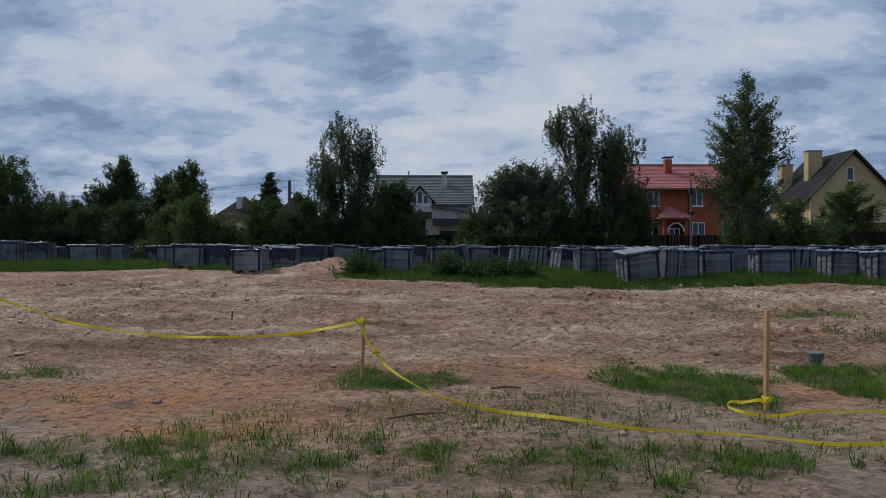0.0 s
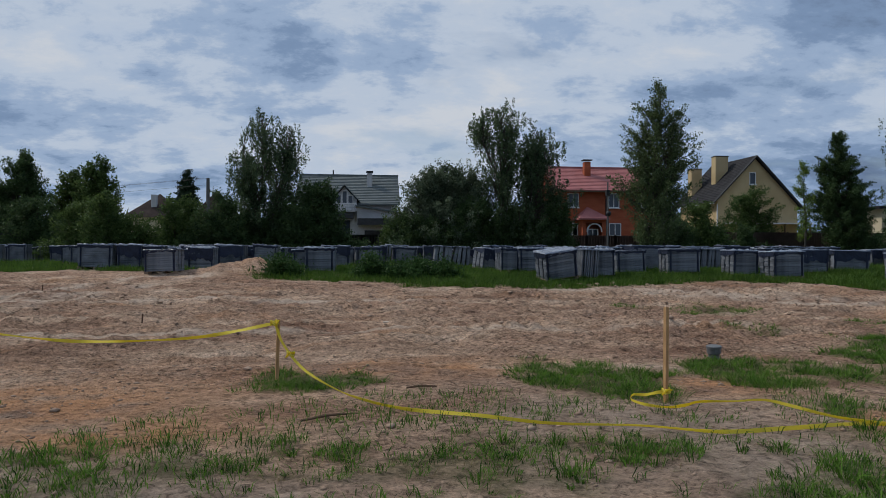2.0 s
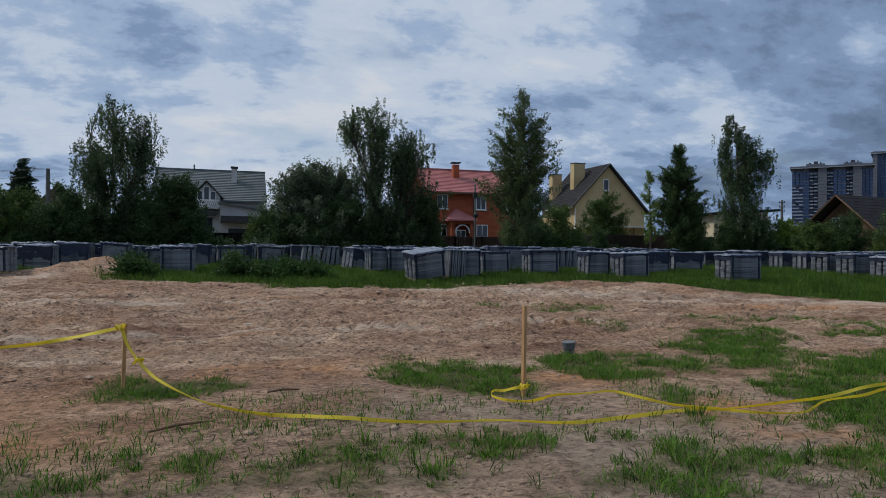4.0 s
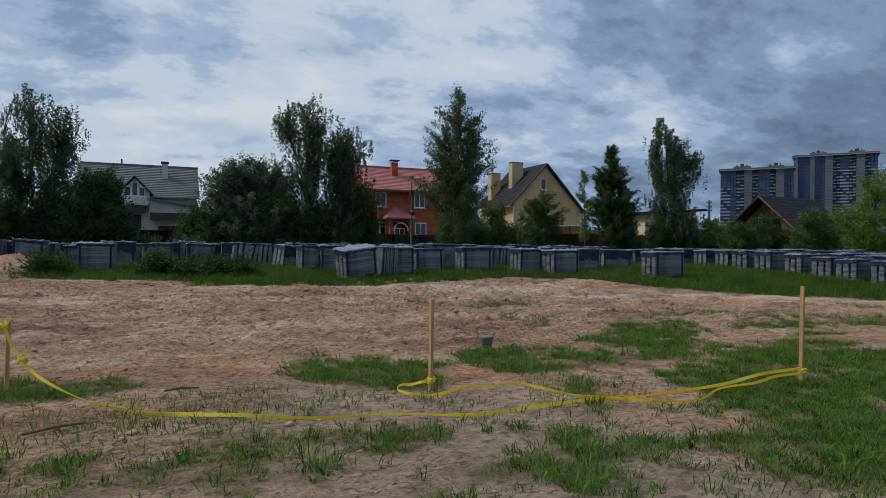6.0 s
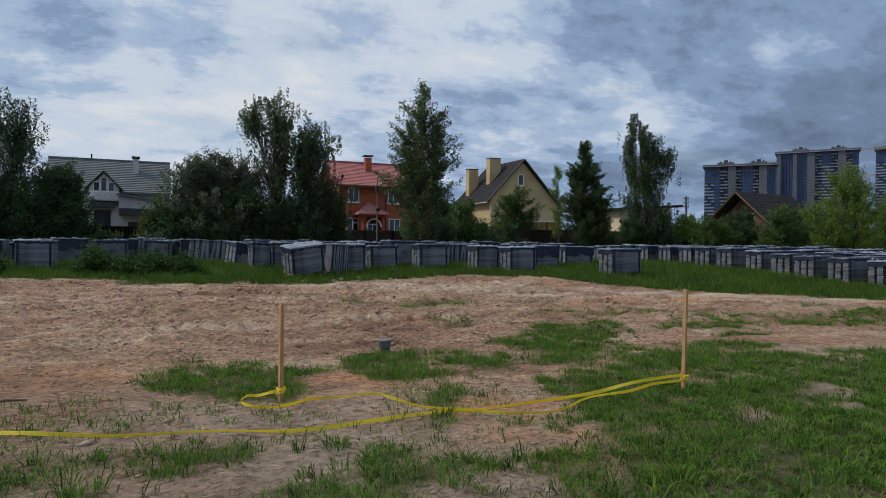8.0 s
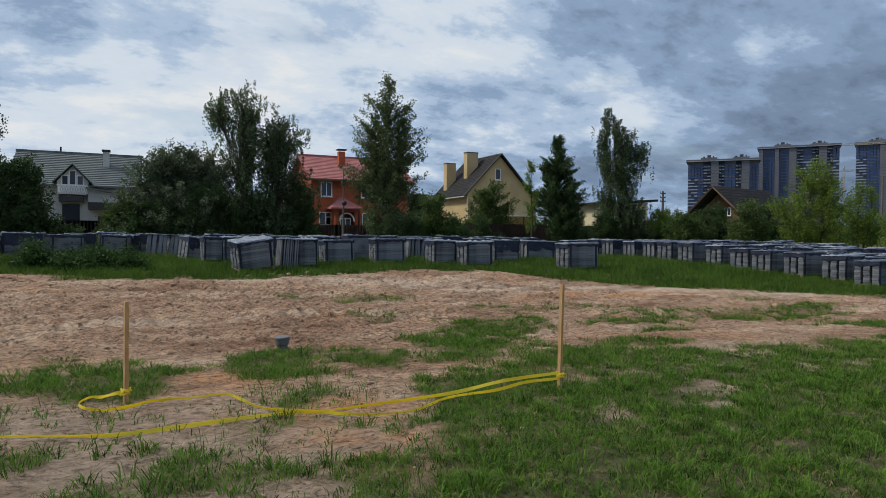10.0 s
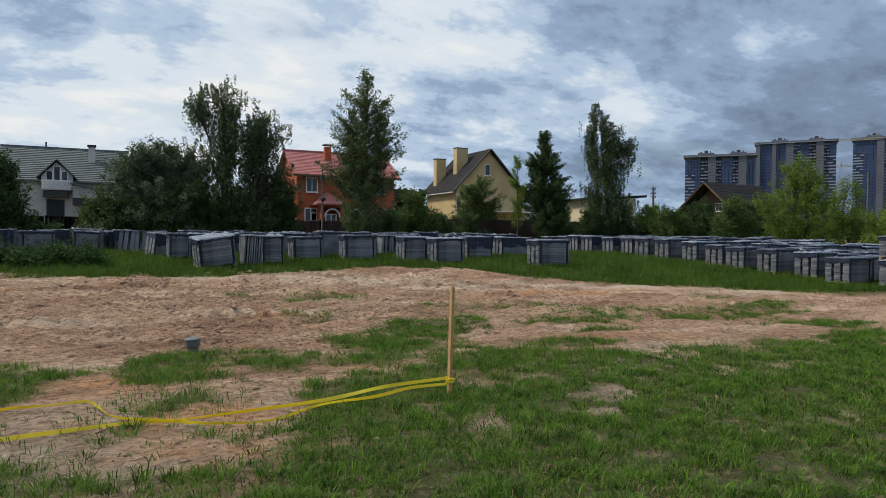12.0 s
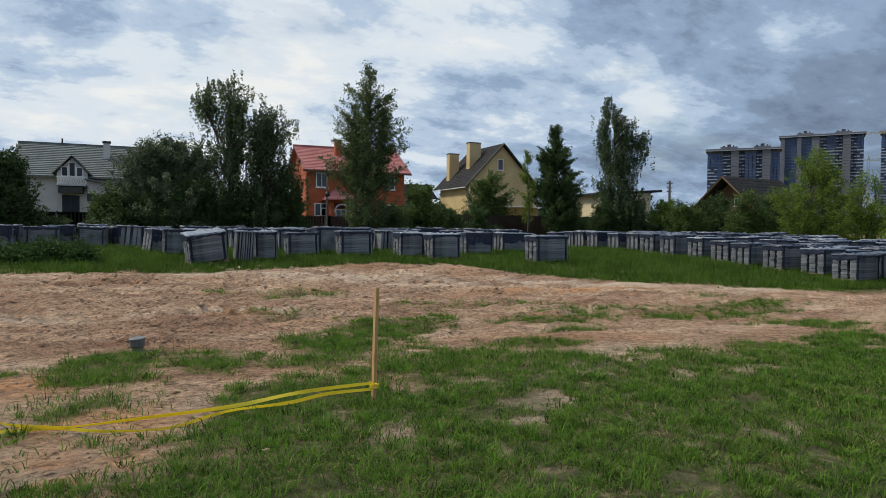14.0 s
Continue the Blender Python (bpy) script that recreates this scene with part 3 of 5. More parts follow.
# ---- trees and bushes ----
def default_lobes(height, width, kind, bare, rng):
    """Lobes (sideways, height, half-width, half-height) of a crown with no strong shape of its own."""
    half, low = width / 2, height * bare
    out = []
    if kind == "spruce":
        for k in range(12):
            u = k / 11
            out.append((0.0, low + (height - low) * (0.06 + 0.90 * u), half * (1.0 - 0.90 * u) + 0.10, 0.07 * height))
        return out
    top = height - low
    rows = 3 if kind == "dome" else 4
    for r in range(rows):
        u = (r + 0.5) / rows
        span = half * (math.sqrt(max(0.05, 1 - u ** 2.4)) if kind == "dome" else max(0.25, math.sin(math.pi * (0.14 + 0.80 * u)) ** 0.7))
        n = 2 if r < rows - 1 else 1
        for k in range(n):
            side = (k - (n - 1) / 2) * span * 0.95 + rng.gauss(0, 0.08) * width
            out.append((side, low + top * u + rng.gauss(0, 0.03) * height, span * (0.62 if n == 2 else 0.75), top / rows * rng.uniform(0.62, 0.85)))
    out.append((rng.choice((-1, 1)) * half * 0.35, height * rng.uniform(0.86, 0.94), half * 0.28, 0.09 * height))
    return out


def grow(name, x, y, lobes, kind, leaf_material, label, seed, turn=0.0, stems=1, thick=1.0, leaf=0.15, bark=None, category="tree"):
    """A tree: stems that rise into the lobes of its crown, boughs to each lobe's skin and sprays of leaves along the boughs."""
    rng, npr = random.Random(seed), np.random.default_rng(seed)
    thing = root(name, pose(x, y, float(land(x, y)) - 0.05, 0, 0, turn), label, category)
    height = max(z + rz for _, z, _, rz in lobes)
    r0 = max(0.035, height * 0.013)
    heads = sorted(lobes, key=lambda b: -b[1] - b[3])[:stems]
    trunk_bm, limb_bm = bmesh.new(), bmesh.new()
    spines = []
    for k, (hx, hz, hr, hh) in enumerate(heads):
        foot, wob = (k - (stems - 1) / 2) * 0.05 * height, rng.uniform(0, 6)
        top = hz + 0.7 * hh
        line = [Vector((foot + (hx - foot) * (u / 7) ** 1.3 + 0.012 * height * math.sin(u + wob), 0.02 * height * math.sin(0.7 * u + 2 * wob), top * u / 7)) for u in range(8)]
        tube(trunk_bm, line, [r0 * (1.2 if u == 0 else 1.0) * (1 - 0.92 * u / 7) / math.sqrt(stems) + 0.007 for u in range(8)], 8)
        spines.append(line)

    def on_spine(sx, h):
        best = None
        for line in spines:
            s = max(0.0, min(6.999, h / max(line[-1].z, 0.1) * 7))
            p = line[int(s)].lerp(line[int(s) + 1], s - int(s))
            if best is None or abs(p.x - sx) < abs(best.x - sx):
                best = p
        return best

    centres, ways, sizes = [], [], []
    per_area = {"birch": 6.0, "poplar": 6.2, "spruce": 14.0, "cone": 9.5, "dome": 7.0, "round": 6.5}[kind] * thick
    for lx, lz, rx, rz in lobes:
        for k in range(max(16 if kind == "spruce" else 6, int(per_area * math.pi * rx * rz))):
            d = Vector((rng.gauss(0, 1), rng.gauss(0, 1), rng.gauss(0.15, 1))).normalized() * rng.choice((0.45, 0.7, 0.85, 0.95, 1.0, 1.08, 1.2))
            tip = Vector((lx + d.x * rx, d.y * max(rx, 0.6) * 0.95, max(0.25, lz + d.z * rz)))
            drop = {"birch": 0.9, "poplar": 1.1, "spruce": 0.1, "cone": 0.5}.get(kind, 0.9) * math.hypot(tip.x - lx * 0.5, tip.y) + 0.3 * rz
            base = on_spine(tip.x, max(0.12, tip.z - drop))
            mid = base.lerp(tip, 0.55) + Vector((0, 0, (0.10 if kind == "birch" else -0.04) * (tip - base).length))
            rr = r0 * 0.22 + 0.004
            tube(limb_bm, [base, mid, tip], [rr, rr * 0.6, 0.005], 4, False)
            way = (tip - mid).normalized()
            for f in (0.62, 0.82, 1.0):
                c = base.lerp(mid, f).lerp(mid.lerp(tip, f), f)
                centres.append(tuple(c + Vector((rng.gauss(0, 0.12), rng.gauss(0, 0.12), rng.gauss(0, 0.1)))))
                ways.append(tuple(way))
                sizes.append(rng.uniform(0.6, 1.25) * (1.15 if f < 0.8 else 0.9))
    part("trunk", trunk_bm, bark or BARK, thing)
    part("branchwork", limb_bm, BARK, thing)
    count = {"birch": 36, "poplar": 52, "spruce": 24, "cone": 50, "dome": 40, "round": 38}[kind]
    c, w, s = (np.repeat(np.array(v), count, 0) for v in (centres, ways, sizes))
    n = len(c)
    g = np.clip(npr.normal(0, 1, (n, 3)), -1.8, 1.8)
    if kind == "birch":
        # leaves strung on a few hanging twigs
        strings = len(centres) * 2
        which = np.repeat(np.arange(strings), count // 2)
        sx = npr.normal(0, 0.13, (strings, 2))[which]
        long_ = npr.uniform(0.5, 1.8, strings)[which]
        hang = npr.uniform(0, 1, n)
        off = np.stack([sx[:, 0] + g[:, 0] * 0.06, sx[:, 1] + g[:, 1] * 0.06, 0.08 - hang * long_ * s], -1)
    elif kind == "spruce":
        off = g * s[:, None] * np.array([0.20, 0.20, 0.07])
    else:
        r = 0.135 if kind in ("poplar", "cone") else 0.18
        off = g * s[:, None] * r * np.array([1.0, 1.0, 0.75]) + w * (npr.uniform(-0.5, 0.5, (n, 1)) * 0.70 * s[:, None])
    p = c + off
    p[:, 2] = np.maximum(p[:, 2], 0.12)
    d1 = npr.normal(0, 1, (n, 3))
    if kind == "birch":
        d1[:, 2] -= 1.2
    d1 /= np.linalg.norm(d1, axis=1, keepdims=True)
    d2 = np.cross(d1, npr.normal(0, 1, (n, 3)))
    d2 /= np.linalg.norm(d2, axis=1, keepdims=True) + 1e-9
    size = 0.92 * leaf * npr.uniform(0.6, 1.3, (n, 1))
    v = np.stack([p - d1 * size * 0.45 - d2 * size * 0.34, p - d1 * size * 0.35 + d2 * size * 0.36, p + d1 * size * 0.6], 1)
    crown = mesh_of("crown", v.reshape(-1, 3), np.arange(n * 3).reshape(-1, 3), leaf_material)
    crown.parent = thing
    return thing


def tree(name, x, y, height, width, kind, leaf_material, label, seed, bare=0.1, thick=1.0, leaf=0.16, category="tree"):
    return grow(name, x, y, default_lobes(height, width, kind, bare, random.Random(seed)), kind, leaf_material, label, seed, 0, 3 if kind == "dome" else 1, thick, leaf, None, category)


BIRCH = "weeping birch with dark hanging twigs behind the stacks"
grow("birch_tree", -7.6, 50, [(-0.3, 9.15, 1.7, 1.9), (1.7, 8.65, 1.0, 1.6), (-1.9, 6.95, 1.1, 1.7), (0.3, 6.05, 2.5, 2.3), (-1.0, 3.45, 2.0, 1.7), (1.6, 3.65, 1.8, 1.8)], "birch", LEAF_BIRCH, "tall many-stemmed " + BIRCH, 11, 0, 3, 1.15, 0.15, BIRCH_BARK)
grow("birch_tree", 10.9, 49, [(-0.9, 10.75, 2.0, 1.5), (-2.5, 10.35, 1.0, 0.7), (2.7, 9.15, 1.6, 1.1), (-0.1, 8.35, 2.4, 1.9), (-0.2, 5.55, 2.2, 2.0), (4.0, 4.75, 1.2, 1.8), (2.2, 7.0, 1.5, 1.8), (1.2, 8.2, 1.4, 1.3), (0.6, 2.95, 3.2, 1.5)], "birch", LEAF_BIRCH, "broad two-headed " + BIRCH, 13, -8, 3, 1.1, 0.15, BIRCH_BARK)
grow("birch_tree", 47.6, 52, [(-0.9, 13.65, 0.6, 1.0), (-0.3, 12.45, 1.1, 1.2), (-1.4, 10.35, 0.7, 2.0), (0.9, 11.25, 1.2, 1.1), (2.2, 10.25, 1.2, 0.8), (2.9, 9.15, 0.5, 1.5), (0.2, 8.75, 1.7, 2.0), (0.2, 5.95, 2.0, 2.2), (1.1, 3.55, 2.4, 1.9)], "birch", LEAF_BIRCH, "thin-topped weeping birch beside the cream building", 15, -42, 2, 1.15, 0.16, BIRCH_BARK)
grow("poplar_tree", 16.7, 36.2, [(0.2, 9.85, 0.5, 0.9), (-0.6, 8.45, 0.9, 0.9), (1.1, 8.35, 0.8, 0.9), (-1.4, 6.65, 0.9, 1.0), (1.5, 6.65, 0.9, 1.1), (0.1, 6.85, 1.3, 1.4), (-1.0, 4.65, 1.3, 1.1), (1.2, 4.65, 1.1, 1.1), (0.1, 4.65, 1.4, 1.2), (0.0, 2.75, 1.4, 1.2), (-0.2, 1.5, 1.2, 0.9)], "poplar", LEAF_POPLAR, "tall airy poplar with upswept limbs", 21, -22, 1, 1.15, 0.12)
grow("poplar_tree", 39.6, 50.5, [(-0.2, 9.65, 0.6, 1.2), (-0.8, 7.95, 1.0, 1.1), (0.7, 7.85, 1.0, 1.1), (0.1, 6.15, 1.6, 1.3), (-1.1, 4.55, 1.3, 1.3), (1.2, 4.75, 1.3, 1.2), (0.2, 2.95, 1.8, 1.6)], "cone", LEAF_DARK, "dense dark green young poplar", 22, -38, 1, 1.2, 0.15)
grow("sapling", 37.4, 52, [(0, 7.6, 0.4, 0.7), (-0.5, 6.2, 0.5, 0.5), (0.5, 5.6, 0.5, 0.5), (0, 4.2, 0.6, 0.6), (-0.3, 2.8, 0.6, 0.6)], "poplar", LEAF_LIGHT, "thin young tree with sparse pale leaves", 23, -38, 1, 0.6, 0.13)
tree("maple_tree", -29.6, 58.4, 8.8, 4.6, "round", LEAF_DARK, "dark broad-leaved tree beyond the stacks", 31, 0.05, 1.2, 0.2)
tree("maple_tree", -23.7, 59.7, 8.4, 3.8, "round", LEAF_MID, "green tree with a ragged top", 32, 0.05, 1.1, 0.2)
tree("maple_tree", -26.9, 62.2, 7.6, 4.0, "round", LEAF_MID, "green tree in the hedgerow", 33, 0.05, 1.1, 0.2)
tree("willow_bush", -35.9, 53.3, 7.4, 7.6, "dome", LEAF_MID, "broad light green bush with loose upper shoots", 34, 0.0, 1.0, 0.18, "bush")
tree("willow_bush", -42.5, 55.9, 7.7, 8.4, "dome", LEAF_MID, "broad green bush at the field's side", 35, 0.0, 1.0, 0.18, "bush")
tree("willow_bush", -31.8, 54.6, 4.8, 5.4, "dome", LEAF_MID, "low green bush in the hedgerow", 36, 0.0, 1.0, 0.18, "bush")
tree("spruce_tree", -18.9, 70, 8.8, 5.0, "spruce", NEEDLE, "small dark pointed spruce", 37, 0.05, 1.2, 0.2)
tree("hazel_bush", -20.6, 49, 4.1, 4.6, "dome", LEAF_MID, "green hedge bush before the hipped roof", 60, 0.0, 1.1, 0.17, "bush")
tree("hazel_bush", -17.2, 47, 4.2, 4.8, "dome", LEAF_MID, "dark green hedge bush", 38, 0.0, 1.2, 0.17, "bush")
tree("hazel_bush", -13.6, 48, 4.2, 4.8, "dome", LEAF_MID, "green hedge bush beneath the pole", 39, 0.0, 1.2, 0.17, "bush")
tree("hazel_bush", -10.6, 47, 4.4, 4.0, "dome", LEAF_DARK, "dark hedge bush beside the birch", 40, 0.0, 1.2, 0.17, "bush")
tree("hazel_bush", -3.5, 48, 5.6, 5.0, "dome", LEAF_DARK, "dense dark bush before the grey-roofed house", 41, 0.0, 1.7, 0.17, "bush")
grow("bird_cherry", 6.2, 50, [(0.7, 5.7, 1.6, 1.5), (-1.4, 5.6, 1.4, 1.3), (-0.4, 6.35, 1.7, 1.2), (-2.2, 4.55, 1.7, 1.7), (1.6, 5.05, 1.8, 1.9), (-3.6, 2.65, 1.2, 1.4), (0.2, 3.15, 3.5, 1.8), (-2.7, 6.05, 0.5, 0.5), (-0.5, 1.15, 4.4, 1.2)], "dome", LEAF_CHERRY, "large loose dark green bush with ragged shoots", 42, -5, 4, 1.25, 0.16, None, "bush")
tree("bird_cherry", 8.9, 48, 4.6, 4.6, "dome", LEAF_DARK, "dark bush at the birch's foot", 43, 0.0, 1.4, 0.16, "bush")
tree("bird_cherry", 2.2, 50, 3.7, 3.0, "dome", LEAF_MID, "low pale green bush", 44, 0.0, 1.0, 0.15, "bush")
tree("bird_cherry", 14.3, 48, 4.4, 2.8, "dome", LEAF_DARK, "narrow dark bush before the brick house", 45, 0.0, 1.3, 0.15, "bush")
tree("lilac_bush", 22.6, 42.5, 4.0, 3.9, "dome", LEAF_MID, "round green bush between the houses", 46, 0.0, 1.5, 0.15, "bush")
tree("lilac_bush", 18.4, 37, 2.6, 2.2, "dome", LEAF_DARK, "low dark bush at the poplar's foot", 47, 0.0, 1.2, 0.13, "bush")
tree("apple_tree", 37.2, 60, 6.8, 5.6, "round", LEAF_MID, "small spreading fruit tree before the yellow house", 48, 0.25, 0.85, 0.17)
tree("apple_tree", 31.5, 66, 5.4, 4.5, "round", LEAF_DARK, "dark garden tree behind the fence", 49, 0.1, 1.0, 0.19)
grow("willow_tree", 51.2, 33, [(-0.1, 6.45, 1.0, 1.1), (-0.6, 4.95, 1.5, 1.4), (1.2, 4.55, 1.4, 1.5), (-1.6, 3.25, 1.6, 1.3), (0.7, 2.55, 2.0, 1.5), (-0.8, 1.35, 2.2, 1.1)], "round", LEAF_LIGHT, "bright green willow with feathery shoots", 51, -55, 3, 1.0, 0.13)
grow("willow_tree", 56.0, 32.4, [(0.2, 4.55, 1.0, 1.1), (-0.8, 3.35, 1.2, 1.2), (0.9, 2.75, 1.3, 1.3), (0.0, 1.45, 1.8, 1.2)], "round", LEAF_LIGHT, "bright green young willow", 52, -55, 3, 0.95, 0.13)
tree("willow_tree", 46.6, 35, 3.9, 3.8, "dome", LEAF_MID, "light green willow thicket", 53, 0.0, 1.1, 0.14, "bush")
tree("willow_tree", 54.0, 27, 4.4, 5.2, "dome", LEAF_LIGHT, "light green willow thicket beside the stacks", 54, 0.0, 1.1, 0.14, "bush")
tree("willow_tree", 58, 24, 5.4, 5.6, "dome", LEAF_LIGHT, "feathery light green willow thicket", 55, 0.0, 1.0, 0.14, "bush")
tree("hazel_bush", 52.0, 47, 3.6, 5.2, "dome", LEAF_MID, "low green hedge before the timber house", 56, 0.0, 1.1, 0.16, "bush")
tree("hazel_bush", 57.5, 48, 4.3, 5.8, "dome", LEAF_DARK, "dark green hedge before the timber house", 57, 0.0, 1.1, 0.16, "bush")
tree("hazel_bush", 63.5, 47, 4.4, 6.2, "dome", LEAF_DARK, "dark green hedge along the plots", 58, 0.0, 1.1, 0.16, "bush")
tree("hazel_bush", 62, 60, 4.6, 7, "dome", LEAF_LIGHT, "sunlit hedge beside the pole", 59, 0.0, 1.0, 0.18, "bush")


for k, (x, y, h, w) in enumerate(((-5.6, 49, 3.6, 4.4), (-8.6, 49, 3.4, 3.6), (11.6, 48.4, 4.2, 4.0), (13.6, 50, 4.6, 3.6), (4.0, 48.5, 3.4, 4.4), (6.6, 48, 3.8, 4.0), (40.6, 50, 3.4, 3.6), (45.6, 51, 3.6, 3.6), (48.6, 51, 4.0, 4.0), (50.4, 51.6, 3.8, 3.0), (26.0, 52, 3.2, 3.6), (29.5, 53, 2.8, 3.4), (33.5, 54, 2.6, 3.4), (-25.0, 52, 4.4, 5.0), (-29.0, 53, 4.2, 5.0), (-33.5, 52, 4.0, 5.0), (-38.8, 52, 4.2, 5.0))):
    tree("hedge_bush", x, y, h, w, "dome", LEAF_DARK, "dark undergrowth along the foot of the trees", 300 + k, 0.0, 1.2, 0.17, "bush")


def far_wood(x0, x1, y, height, count, seed):
    """Distant woods: one ragged belt of leaf clumps."""
    rng = np.random.default_rng(seed)
    cx = rng.uniform(x0, x1, count)
    cy = y + rng.uniform(-8, 8, count)
    top = height * (0.55 + 0.6 * fbm(cx * 0.06, cy * 0.06, seed))
    cz = rng.uniform(0, 1, count) ** 0.6 * top
    p = np.repeat(np.stack([cx, cy, cz], -1), 30, 0) + rng.normal(0, 1.0, (count * 30, 3))
    n = len(p)
    d1, d2 = rng.normal(0, 0.30, (n, 3)), rng.normal(0, 0.26, (n, 3))
    ob = mesh_of("far_wood", np.stack([p - d1, p + d2, p + d1, p - d2], 1).reshape(-1, 3), np.arange(n * 4).reshape(-1, 4), LEAF_DARK)
    return tagged(ob, "far belt of dark trees behind the houses", "trees", kind="stuff")


far_wood(-140, -10, 115, 5.6, 900, 71)
far_wood(-10, 75, 130, 7.0, 450, 72)
far_wood(75, 330, 150, 7.5, 900, 73)

# ---- houses ----
def courses(bm, x0, x1, y_eave, z_eave, y_ridge, z_ridge, rows, thick=0.09):
    """One roof slope, stepped by its rows of tiles."""
    top = []
    for k in range(rows):
        for share, lift in ((k / rows, thick), ((k + 1) / rows, 0.01)):
            top.append((y_eave + (y_ridge - y_eave) * share, z_eave + (z_ridge - z_eave) * share + lift))
    line = top + [(y_ridge, z_ridge - thick), (y_eave, z_eave - thick)]
    a, b = [bm.verts.new((x0, *p)) for p in line], [bm.verts.new((x1, *p)) for p in line]
    for k in range(len(line)):
        q = (k + 1) % len(line)
        bm.faces.new((a[k], b[k], b[q], a[q]))
    bm.faces.new(a[::-1])
    bm.faces.new(b)


def turned(bm, m):
    bmesh.ops.transform(bm, matrix=m, verts=bm.verts)
    return bm


def window(parent, x, y, z, w, h, bars=1, frame_material=None, side=0, sill=True):
    """A framed window on a wall that faces -y (side 0) or -x (side 1)."""
    fm = frame_material or TRIM_WHITE
    place = pose(x, y, z, 0, 0, -90 if side else 0)
    f = 0.09
    parts = [(-w / 2, w / 2, -0.07, 0.03, h / 2 - f, h / 2), (-w / 2, w / 2, -0.07, 0.03, -h / 2, -h / 2 + f), (-w / 2, -w / 2 + f, -0.07, 0.03, -h / 2 + f, h / 2 - f), (w / 2 - f, w / 2, -0.07, 0.03, -h / 2 + f, h / 2 - f)]
    for k in range(bars):
        c = -w / 2 + w * (k + 1) / (bars + 1)
        parts.append((c - 0.04, c + 0.04, -0.06, 0.02, -h / 2 + f, h / 2 - f))
    frame_ob = part("window", turned(boxes(*parts), place), fm, parent)
    part("pane", turned(boxes((-w / 2 + f, w / 2 - f, -0.02, 0.0, -h / 2 + f, h / 2 - f)), place), GLASS, frame_ob)
    if sill:
        part("sill", turned(boxes((-w / 2 - 0.08, w / 2 + 0.08, -0.18, 0.0, -h / 2 - 0.08, -h / 2)), place), fm, frame_ob)
    return frame_ob


G0 = 0.5
# yellow house: gable to the field
yellow = root("house", pose(0, 0, 0), "yellow plastered house with a steep dark roof and two chimneys", "house")
bm = bmesh.new()
prism(bm, [(42.4, G0 - 0.4), (52.9, G0 - 0.4), (52.9, 6.95), (47.2, 12.75), (42.4, 7.8)], 75, 84.5)
part("wall", bm, PLASTER_YELLOW, yellow)
bm = bmesh.new()
courses(bm, 74.55, 85, 41.6, 7.2, 47.2, 13.0, 24, 0.05)
courses(bm, 74.55, 85, 53.5, 6.45, 47.2, 13.0, 24, 0.05)
for v in bm.verts:
    v.co.x, v.co.y = v.co.y, v.co.x
bmesh.ops.reverse_faces(bm, faces=bm.faces)
part("roof", bm, ROOF_DARK, yellow)
bm = bmesh.new()
for sx, ex in ((41.6, 7.1), (53.55, 6.35)):
    tube(bm, [(sx, 74.5, ex), (47.2, 74.5, 12.92)], [0.13, 0.13], 4)
part("bargeboard", bm, TRIM_DARK, yellow)
part("gutter", boxes((41.66, 41.8, 74.6, 85, 7.0, 7.14)), TRIM_WHITE, yellow)
part("downpipe", boxes((42.28, 42.38, 74.88, 74.98, 0.6, 7.0)), TRIM_WHITE, yellow)
for cx, cy, top, w in ((44.95, 79, 13.35, 1.7), (43.4, 82.5, 12.1, 1.45)):
    ch = part("chimney", boxes((cx - w / 2, cx + w / 2, cy - 0.5, cy + 0.5, 8.2, top)), PLASTER_YELLOW, yellow)
    part("cap", boxes((cx - w / 2 - 0.06, cx + w / 2 + 0.06, cy - 0.56, cy + 0.56, top, top + 0.1)), TRIM_DARK, ch)
window(yellow, 46.95, 75, 10.2, 0.85, 1.5, 0)
lean = part("porch_roof", boxes((43.0, 53.5, 73.0, 75, 4.55, 4.67)), TRIM_WHITE, yellow, "pale sheet roof of a lean-to")
for px in (43.2, 46.6, 50.0, 53.3):
    part("post", boxes((px - 0.07, px + 0.07, 73.1, 73.24, G0 - 0.3, 4.55)), WOOD_DARK, yellow)

# low dark annexe between the houses
annexe = root("shed", pose(0, 0, 0), "low dark-roofed shed beyond the yellow house", "shed")
part("wall", boxes((34.5, 41, 84, 90, 0.2, 6.0)), PLASTER_CREAM, annexe)
bm = bmesh.new()
courses(bm, 34, 41.5, 83.5, 5.9, 87, 8.0, 8)
courses(bm, 34, 41.5, 90.5, 5.9, 87, 8.0, 8)
part("roof", bm, ROOF_DARK, annexe)

# brick house: ridge along the field
brick = root("house", pose(0, 0, 0), "red brick house with a red metal tile roof", "house")
bm = bmesh.new()
prism(bm, [(62, G0 - 0.4), (70, G0 - 0.4), (70, 7.4), (66, 9.85), (62, 7.4)], 18.5, 28.6)
for v in bm.verts:
    v.co.x, v.co.y = v.co.y, v.co.x
bmesh.ops.reverse_faces(bm, faces=bm.faces)
part("wall", bm, BRICK_RED, brick)
bm = bmesh.new()
courses(bm, 18.0, 29.1, 61.3, 7.25, 66, 10.0, 16, 0.045)
courses(bm, 18.0, 29.1, 70.7, 7.25, 66, 10.0, 16, 0.045)
part("roof", bm, ROOF_RED, brick)
part("ridge_cap", boxes((17.95, 29.15, 65.85, 66.15, 9.95, 10.12)), ROOF_RED, brick)
part("gutter", boxes((18.0, 29.1, 61.15, 61.3, 7.05, 7.2)), WOOD_DARK, brick)
ch = part("chimney", boxes((21.9, 22.55, 64.2, 64.8, 8.6, 10.4)), BRICK_RED, brick)
